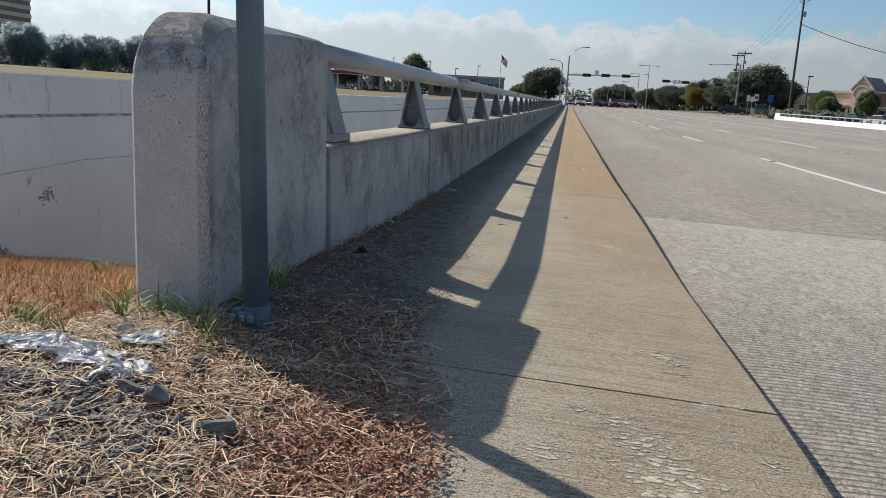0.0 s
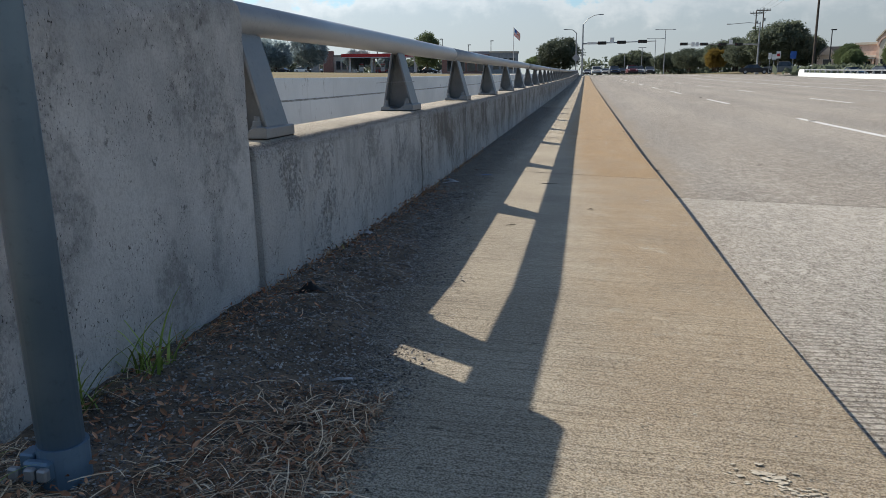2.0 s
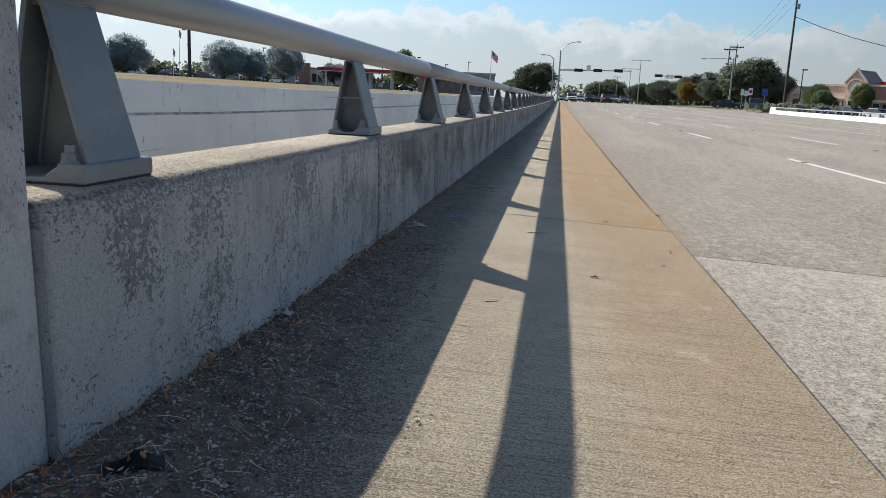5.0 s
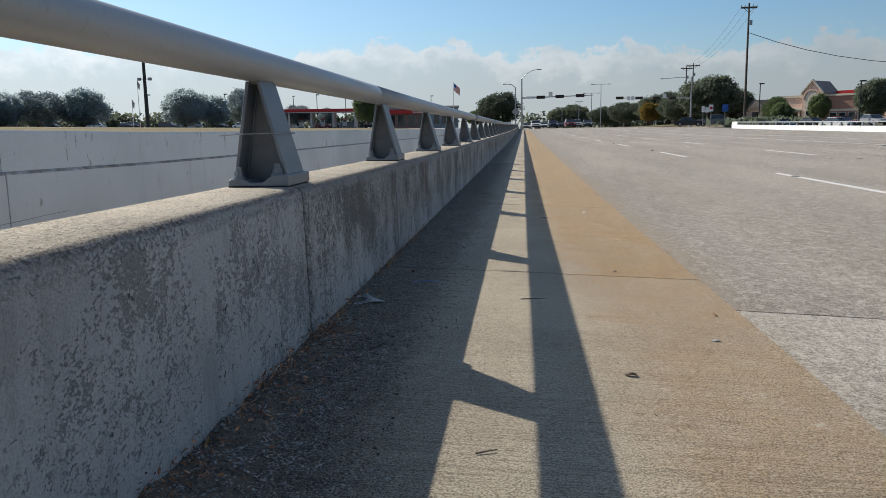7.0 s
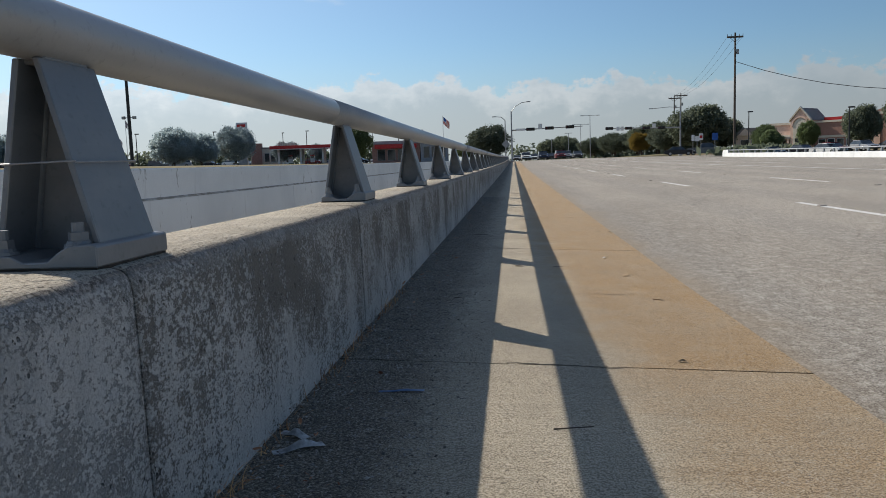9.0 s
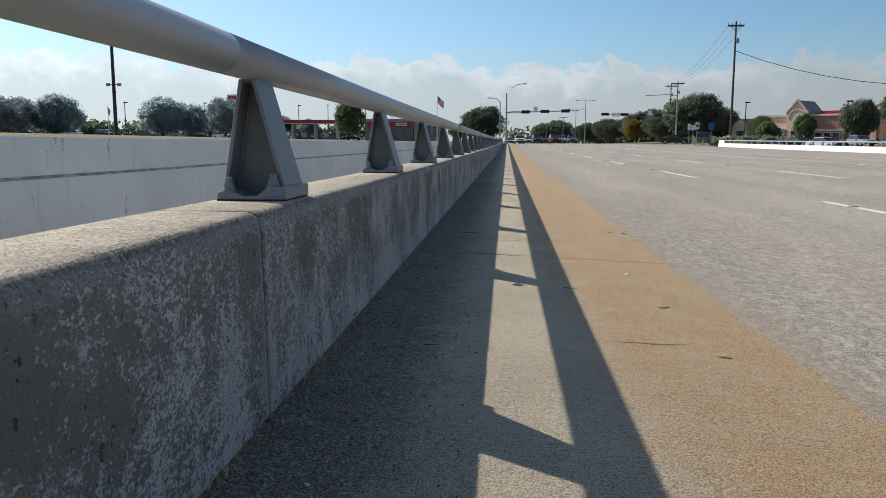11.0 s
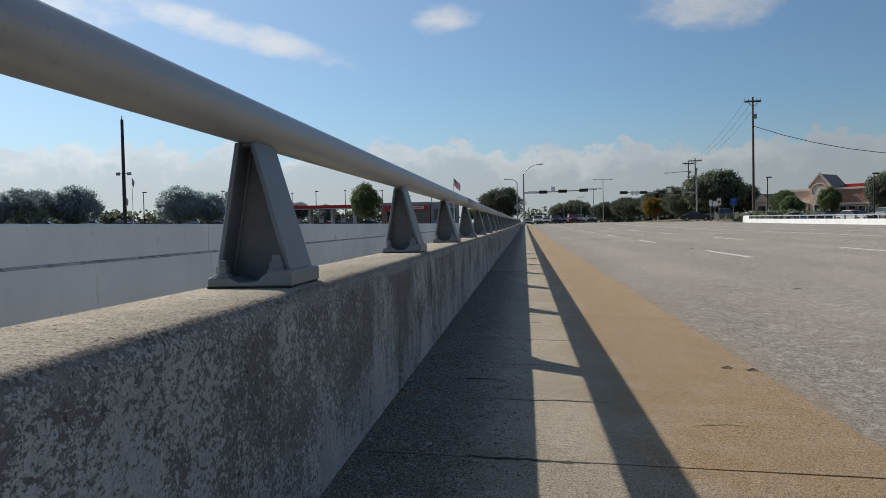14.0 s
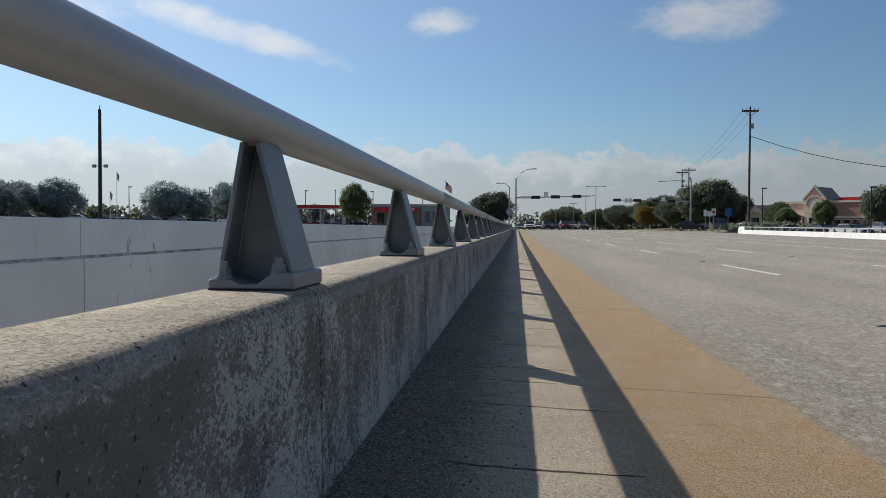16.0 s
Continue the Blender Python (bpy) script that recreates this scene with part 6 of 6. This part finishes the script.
for x, h in ((-66.0, 8.2), (-67.2, 5.0)):
    t = thing("flag_pole", "thin white flag pole with a furled flag", "flag pole", (x, 130.7, 1.8), group="flag poles at the car park")
    part("pole", tb((0, 0, -0.2), (0, 0, h), 0.06, 0.04, 8), MAT["white"], t)
    part("flag", pr([(0.05, h - 0.1), (0.45, h - 0.7), (0.3, h - 1.7), (0.05, h - 1.2)], -0.03, 0.03, axis="y"), MAT["flagcloth"], t)


def road_sign(x, y, z, h, w, hh, mat, label, turn=0.0, back="steel"):
    t = thing("road_sign", label, "road sign", (x, y, z), turn, "signs round the crossing")
    part("pole", tb((0, 0, -0.2), (0, 0, h), 0.04, seg=6), MAT["steel"], t)
    part("plate", bx(-w / 2, w / 2, -0.06, -0.045, h - hh, h), MAT[mat], t)
    return t


road_sign(30.7, 121.4, 0.9, 2.9, 0.85, 1.05, "blue", "blue rectangular road sign on a thin post")
road_sign(28.0, 121.0, 0.9, 2.5, 0.6, 0.75, "white", "white rectangular road sign on a thin post")
s = road_sign(28.6, 121.2, 0.9, 2.9, 0.6, 1.0, "white", "white road sign with a red bar")
part("red_bar", bx(-0.2, 0.2, -0.075, -0.062, 2.2, 2.6), MAT["red"], s)
road_sign(27.4, 121.0, 0.9, 2.7, 0.45, 0.9, "white", "white narrow road sign on a thin post")
dia = thing("road_sign", "grey back of a diamond road sign", "road sign", (-0.5, 119.4, 0.7), group="signs round the crossing")
part("pole", tb((0, 0, -0.2), (0, 0, 3.0), 0.04, seg=6), MAT["steel"], dia)
part("plate", pr([(0, 1.9), (0.62, 2.52), (0, 3.14), (-0.62, 2.52)], -0.06, -0.045, axis="y"), MAT["greyw"], dia)

# ---- far parapet on the other side of the carriageway ----
far_par = thing("parapet_right", "pale concrete parapet with a pipe rail across the road", "parapet", kind="structure")
fz = lambda y: road_z(27.4, y)
for a in range(18, 102, 6):
    bm = bmesh.new()
    prism(bm, [(27.4, -0.4), (27.4, 0.45), (27.43, 0.47), (27.65, 0.47), (27.65, -0.4)], a + 0.02, a + 5.98, axis="y")
    for v in bm.verts:
        v.co.z += fz(v.co.y)
    part("parapet_section", bm, MAT["wall"], far_par)
part("end_block", pr([(102.0, -0.4), (102.0, 0.86), (104.2, 0.86), (104.6, 0.5), (104.6, -0.4)], 27.4, 27.65, axis="x"), MAT["wall"], far_par).location.z = fz(103)
far_rail = thing("bridge_railing", "grey steel pipe railing along the far parapet", "railing")
for a in range(18, 102, 6):
    part("rail_pipe", tb((27.53, a, fz(a) + 0.80), (27.53, a + 6, fz(a + 6) + 0.80), 0.055, seg=8), MAT["rail"], far_rail)
fpost = mesh_of(pr([(-0.09, 0), (0.09, 0), (0.045, 0.3), (-0.045, 0.3)], -0.09, 0.09, axis="y"), MAT["post"])
for i in range(40):
    p = part("post", fpost, None, far_rail)
    p.location = (27.53, 19 + 2.13 * i, fz(19 + 2.13 * i) + 0.46)

# ---- buildings ----
def window_row(parent, x0, x1, y, z0, z1, n, frame_mat="white"):
    for i in range(n):
        a = x0 + (x1 - x0) * (i + 0.12) / n
        b_ = x0 + (x1 - x0) * (i + 0.88) / n
        w = part("window", bx(a, b_, y - 0.06, y + 0.02, z0, z1), MAT[frame_mat], parent)
        part("pane", bx(a + 0.06, b_ - 0.06, y - 0.08, y - 0.061, z0 + 0.06, z1 - 0.06), MAT["glass"], w)


shop = thing("shop_building", "salmon and brick shop with an arched gable entrance", "building", (48.9, 153.0, 1.0), -45)
part("wall", bx(0, 4.8, 0, 12, -0.5, 4.7), MAT["stucco"], shop)
part("cornice", bx(-0.2, 4.8, -0.25, 0, 4.55, 4.95), MAT["cream"], shop)
part("band", bx(-0.1, 4.8, -0.12, 0, 2.35, 2.7), MAT["cream"], shop)
part("canopy_roof", bx(0.3, 4.4, -1.6, 0, 2.0, 2.25), MAT["roof"], shop)
for x in (0.6, 2.3, 4.0):
    part("canopy_column", bx(x - 0.16, x + 0.16, -1.5, -1.18, -0.5, 2.0), MAT["stucco"], shop)
g = part("gable", pr([(4.4, -0.5), (8.0, -0.5), (8.0, 5.2), (6.2, 7.3), (4.4, 5.2)], -1.4, 5.0, axis="y"), MAT["stucco"], shop, "salmon gable with a cream arch")
part("arch", pr([(4.95, 0.0), (7.45, 0.0), (7.45, 4.2)] + [(6.2 + 1.25 * math.cos(radians(a)), 4.2 + 1.35 * math.sin(radians(a))) for a in range(10, 180, 10)] + [(4.95, 4.2)], -1.5, -1.4, axis="y"), MAT["cream"], g)
part("arch_moulding", pr([(6.2 + r_ * math.cos(radians(a)), 4.2 + 1.08 * r_ * math.sin(radians(a))) for r_, rg in ((1.62, range(0, 181, 12)), (1.36, range(180, -1, -12))) for a in rg], -1.6, -1.4, axis="y"), MAT["stucco"], g)
part("doorway", pr([(5.3, -0.4), (7.1, -0.4), (7.1, 2.0), (5.3, 2.0)], -1.55, -1.5, axis="y"), MAT["glass"], g)
for sx in (-1, 1):
    part("coping", pr([(6.2, 7.32), (6.2 + sx * 2.0, 5.0), (6.2 + sx * 2.0, 5.35), (6.2, 7.68)], -1.65, -1.1, axis="y"), MAT["cream"], shop)
    part("roof", pr([(6.2, 7.3), (6.2 + sx * 1.9, 5.1), (6.2 + sx * 1.9, 5.2), (6.2, 7.42)], -1.1, 5.2, axis="y"), MAT["roof"], shop)
    for k in range(7):
        part("roof_seam", pr([(6.2, 7.41), (6.2 + sx * 1.9, 5.19), (6.2 + sx * 1.9, 5.25), (6.2, 7.49)], -0.8 + 0.9 * k, -0.74 + 0.9 * k, axis="y"), MAT["greyw"], shop)
part("brick_wall", bx(8.0, 15.6, 0.2, 14, -0.5, 4.9), MAT["brick"], shop)
part("cornice", bx(8.0, 15.6, 0.0, 0.2, 4.6, 4.95), MAT["cream"], shop)
part("band", bx(8.0, 15.6, 0.08, 0.2, 1.9, 2.3), MAT["cream"], shop)
part("red_penthouse", bx(8.4, 11.6, 3.0, 7.0, 4.9, 5.6), MAT["red"], shop, "red rooftop box")
part("brick_wing", pr([(15.6, -0.5), (38.0, -0.5), (38.0, 6.4), (20.0, 6.4), (17.4, 5.6), (15.6, 5.6)], -1.2, 14, axis="y"), MAT["brick"], shop)
part("cornice", bx(17.6, 38.2, -1.4, -1.2, 5.4, 5.8), MAT["cream"], shop)
part("blind_arch", pr([(17.0, 0.0), (19.6, 0.0), (19.6, 3.4)] + [(18.3 + 1.3 * math.cos(radians(a)), 3.4 + 1.3 * math.sin(radians(a))) for a in range(15, 180, 15)] + [(17.0, 3.4)], -1.28, -1.2, axis="y"), MAT["stucco"], shop)
window_row(shop, 0.5, 4.4, 0.0, 0.0, 1.8, 3)
window_row(shop, 8.6, 15.0, 0.2, 0.0, 1.7, 4)

house = thing("shop_building", "low cream building with a grey hipped roof", "building", (46.8, 169, 1.2), -15)
part("wall", bx(0, 7.5, 0, 8, -0.5, 3.0), MAT["cream"], house)
part("roof", pr([(-0.4, 3.0), (8.0, 3.0), (6.4, 4.6), (1.4, 4.6)], -0.4, 8.4, axis="y"), MAT["roof"], house)
part("gable", pr([(0.4, 3.0), (3.4, 3.0), (1.9, 4.6)], -0.6, 0.2, axis="y"), MAT["cream"], house)
window_row(house, 0.8, 7.0, 0.0, 0.6, 2.2, 3)

canopy = thing("fuel_canopy", "fuel station canopy with a red fascia on white columns", "canopy", (-48.4, 154.5, 1.9), 9)
part("fascia", bx(0, 16.5, 0, 9, 2.75, 3.4, bevel=0.05), MAT["red"], canopy)
part("stripe", bx(0.2, 16.3, -0.03, 0.0, 2.62, 2.75), MAT["white"], canopy)
for x in (1.5, 6.0, 10.5, 15.0):
    for y in (2.0, 7.0):
        part("column", bx(x - 0.2, x + 0.2, y - 0.2, y + 0.2, -0.3, 2.76), MAT["white"], canopy)
for x in (3.7, 8.2, 12.7):
    p = thing("fuel_pump", "white fuel pump under the canopy", "fuel pump", tuple(canopy.matrix_basis @ Vector((x, 3.5, -0.1))), 9, "fuel pumps")
    part("cabinet", bx(-0.45, 0.45, -0.25, 0.25, 0, 1.6, bevel=0.04), MAT["white"], p)
    part("screen", bx(-0.3, 0.3, -0.27, -0.25, 0.9, 1.3), MAT["glass"], p)
    part("band", bx(-0.46, 0.46, -0.262, -0.25, 1.35, 1.55), MAT["red"], p)

store = thing("store_building", "low fuel station shop with a red and white fascia", "building", (-27.7, 156, 1.6), 6)
part("wall", bx(0, 9.6, 0, 9, -0.5, 3.3), MAT["brick"], store)
part("parapet", bx(-0.1, 9.7, -0.1, 9.1, 3.3, 3.9), MAT["greyw"], store)
part("fascia", bx(0.6, 9.0, -0.9, -0.02, 2.4, 3.2), MAT["red"], store)
part("sign_panel", bx(6.2, 8.4, -0.95, -0.9, 2.5, 3.1), MAT["white"], store)
window_row(store, 0.8, 9.0, 0.0, 0.0, 2.2, 4, "steel")
for k in range(5):
    part("lettering_bar", bx(6.4 + 0.36 * k, 6.66 + 0.36 * k, -0.97, -0.95, 2.65, 2.95), MAT["red"], store)
grey = thing("store_building", "low grey flat-roofed building with dark windows", "building", (-18.0, 157, 1.6), 5)
part("wall", bx(0, 5.6, 0, 9, -0.5, 3.6), MAT["greyw"], grey)
part("parapet", bx(-0.15, 5.75, -0.15, 9.1, 3.6, 3.9), MAT["cream"], grey)
window_row(grey, 0.4, 5.2, 0.0, 0.3, 2.6, 3, "steel")
brown = thing("store_building", "low pale building behind car park trees", "building", (-57.0, 168, 2.0), 12)
part("wall", bx(0, 7, 0, 8, -0.5, 3.2), MAT["cream"], brown)
part("tower", bx(0.2, 2.4, -0.4, 2, -0.5, 4.4), MAT["brick"], brown)
part("roof", bx(-0.2, 7.2, -0.2, 8.2, 3.2, 3.5), MAT["roof"], brown)
window_row(brown, 2.8, 6.8, 0.0, 0.3, 2.2, 3, "steel")

pylon = thing("price_sign", "tall white price sign with red and blue panels", "sign", (-60.0, 171.6, 2.0))
part("column", bx(-1.0, 1.0, -0.2, 0.2, -0.3, 6.2), MAT["greyw"], pylon)
part("panel", bx(-1.25, 1.25, -0.3, 0.3, 6.0, 9.3, bevel=0.06), MAT["white"], pylon)
part("red_bar", bx(-0.95, 0.95, -0.33, -0.3, 8.2, 8.9), MAT["red"], pylon)
part("blue_bar", bx(-0.95, 0.95, -0.33, -0.3, 6.9, 7.6), MAT["blue"], pylon)

office = thing("office_building", "tall pale office block with dark window bands", "building", (-318, 322, 1.0), 0)
part("core", bx(0.3, 54.7, 0.3, 30, -1, 46), MAT["glass"], office)
for i in range(12):
    part("spandrel", bx(0, 55, 0, 30.3, i * 3.9, i * 3.9 + 1.9), MAT["cream"], office)
for i in range(8):
    part("pier", bx(i * 7.6, i * 7.6 + 1.2, -0.3, 0.3, 0, 46), MAT["cream"], office)


# ---- vehicles ----
def car(x, y, z, rz, paint, label, style="sedan", group="cars waiting at the crossing"):
    """Front towards local -y."""
    L, W, Hh = {"sedan": (4.6, 1.8, 1.45), "suv": (4.8, 1.95, 1.75), "pickup": (5.6, 2.0, 1.85), "van": (4.9, 1.95, 1.75)}[style]
    t = thing("car", label, "car", (x, y, z), rz, group)
    hood = {"sedan": 0.88, "suv": 1.05, "pickup": 1.1, "van": 1.0}[style]
    f, b = -L / 2, L / 2
    body = [(f, 0.32), (f + 0.05, hood - 0.25), (f + 0.35, hood - 0.08), (f + 1.25, hood + 0.04), (b - 0.75, hood + 0.06), (b - 0.05, hood - 0.03), (b, 0.36), (b - 0.3, 0.25), (f + 0.3, 0.25)]
    bm = bmesh.new()
    prism(bm, body, -W / 2, W / 2, axis="x")
    bmesh.ops.bevel(bm, geom=bm.edges[:], offset=0.05, segments=2, affect="EDGES")
    bo = part("body", bm, MAT[paint], t)
    c0 = f + 1.15
    c1 = {"sedan": b - 0.55, "suv": b - 0.12, "pickup": b - 2.0, "van": b - 0.1}[style]
    bm = bmesh.new()
    vs = prism(bm, [(c0, hood), (c0 + 0.75, Hh - 0.06), (c1 - (0.75 if style == "sedan" else 0.2), Hh - 0.06), (c1, hood)], -W / 2 + 0.06, W / 2 - 0.06, axis="x")
    for v in bm.verts:
        if v.co.z > hood + 0.1:
            v.co.x *= 0.86
    bmesh.ops.bevel(bm, geom=bm.edges[:], offset=0.03, segments=1, affect="EDGES")
    part("glasshouse", bm, MAT["glass"], t)
    part("roof", bx(-W * 0.40, W * 0.40, c0 + 0.72, c1 - (0.72 if style == "sedan" else 0.18), Hh - 0.08, Hh, bevel=0.03), MAT[paint], t)
    part("bumper", bx(-W / 2 + 0.05, W / 2 - 0.05, f - 0.06, f + 0.1, 0.3, 0.55, bevel=0.04), MAT["dark"], t)
    part("grille", bx(-0.55, 0.55, f - 0.03, f + 0.06, hood - 0.3, hood - 0.14), MAT["dark"], t)
    for s in (-1, 1):
        part("headlight", bx(s * (W / 2 - 0.3) - 0.17, s * (W / 2 - 0.3) + 0.17, f - 0.02, f + 0.12, hood - 0.3, hood - 0.13, bevel=0.03), MAT["white"], t)
        for wy in (f + 0.9, b - 0.95):
            w = part("wheel", tb((s * (W / 2 - 0.22), wy, 0.33), (s * (W / 2 + 0.01), wy, 0.33), 0.33, seg=16), MAT["tyre"], t)
            part("rim", tb((s * (W / 2 - 0.02), wy, 0.33), (s * (W / 2 + 0.02), wy, 0.33), 0.2, seg=12), MAT["steel"], w)


rz_ = lambda x, y: road_z(x, y) + 0.0
for x, y, p, st, lab in ((3.2, 166, "car_white", "suv", "white car facing the bridge"), (6.7, 164, "car_navy", "suv", "dark blue car facing the bridge"), (10.0, 160, "car_red", "suv", "dark red car facing the bridge"), (13.2, 157, "car_grey", "sedan", "dark grey car facing the bridge"),
                         (1.4, 205, "car_silver", "sedan", "silver car waiting in a queue"), (5.4, 182, "car_white", "sedan", "white car waiting in a queue"), (9.0, 178, "car_black", "sedan", "black car waiting in a queue"), (12.5, 176, "car_silver", "suv", "silver car waiting in a queue"), (2.2, 225, "car_white", "sedan", "white car waiting in a queue")):
    car(x, y, rz_(x, y) + 0.1, trng.uniform(-3, 3), p, lab, st)
for x, y, p, st, lab in ((26.9, 128.4, "car_black", "sedan", "dark car standing by the crossing"), (30.9, 128.0, "car_grey", "pickup", "grey pickup standing by the crossing")):
    car(x, y, max(rz_(27, y), ground_z(x, y)) + 0.06, 80, p, lab, st, "cars by the crossing")
for i, (x, y) in enumerate([(40, 112), (43.5, 111), (47, 110), (41, 106.0), (36.5, 113.5), (50.5, 108)]):
    car(x, y, ground_z(x, y), 20 + trng.uniform(-8, 8), ("car_black", "car_red", "car_silver", "car_white", "car_navy", "car_grey")[i], "car parked behind the far parapet", "sedan", "parked cars by the shop")
for i, (x, y) in enumerate([(-97, 170), (-93, 180), (-102, 160), (-86, 184), (-78, 197), (-71, 203), (-64, 212), (-56, 218), (-51, 220), (-46, 205), (-37, 190), (-31, 185), (-22, 176), (-105, 150), (-118, 150), (-112, 175), (-84, 160), (-75, 172), (-66, 180)]):
    car(x, y, ground_z(x, y) - 0.02, trng.choice((70, 85, -75)) + trng.uniform(-6, 6), ("car_white", "car_silver", "car_black", "car_grey", "car_navy", "car_red")[i * 5 % 6], "car parked beyond the retaining wall", ("sedan", "suv")[i % 2], "parked cars beyond the retaining wall")
bm = bmesh.new()
sheet(bm, [-140, -110, -80, -60, -45, -30, -20, -10], [146, 152, 160, 170, 180, 200, 225], lambda x, y: ground_z(x, y) + 0.04)
tagged(part("car_park", bm, MAT["asphalt"]), "grey asphalt car park", "car park", kind="structure")
bm = bmesh.new()
sheet(bm, [30, 36, 45, 60, 80], [98, 104, 110, 118, 121], lambda x, y: ground_z(x, y) + 0.03)
tagged(part("car_park", bm, MAT["asphalt"]), "grey asphalt car park", "car park", kind="structure")
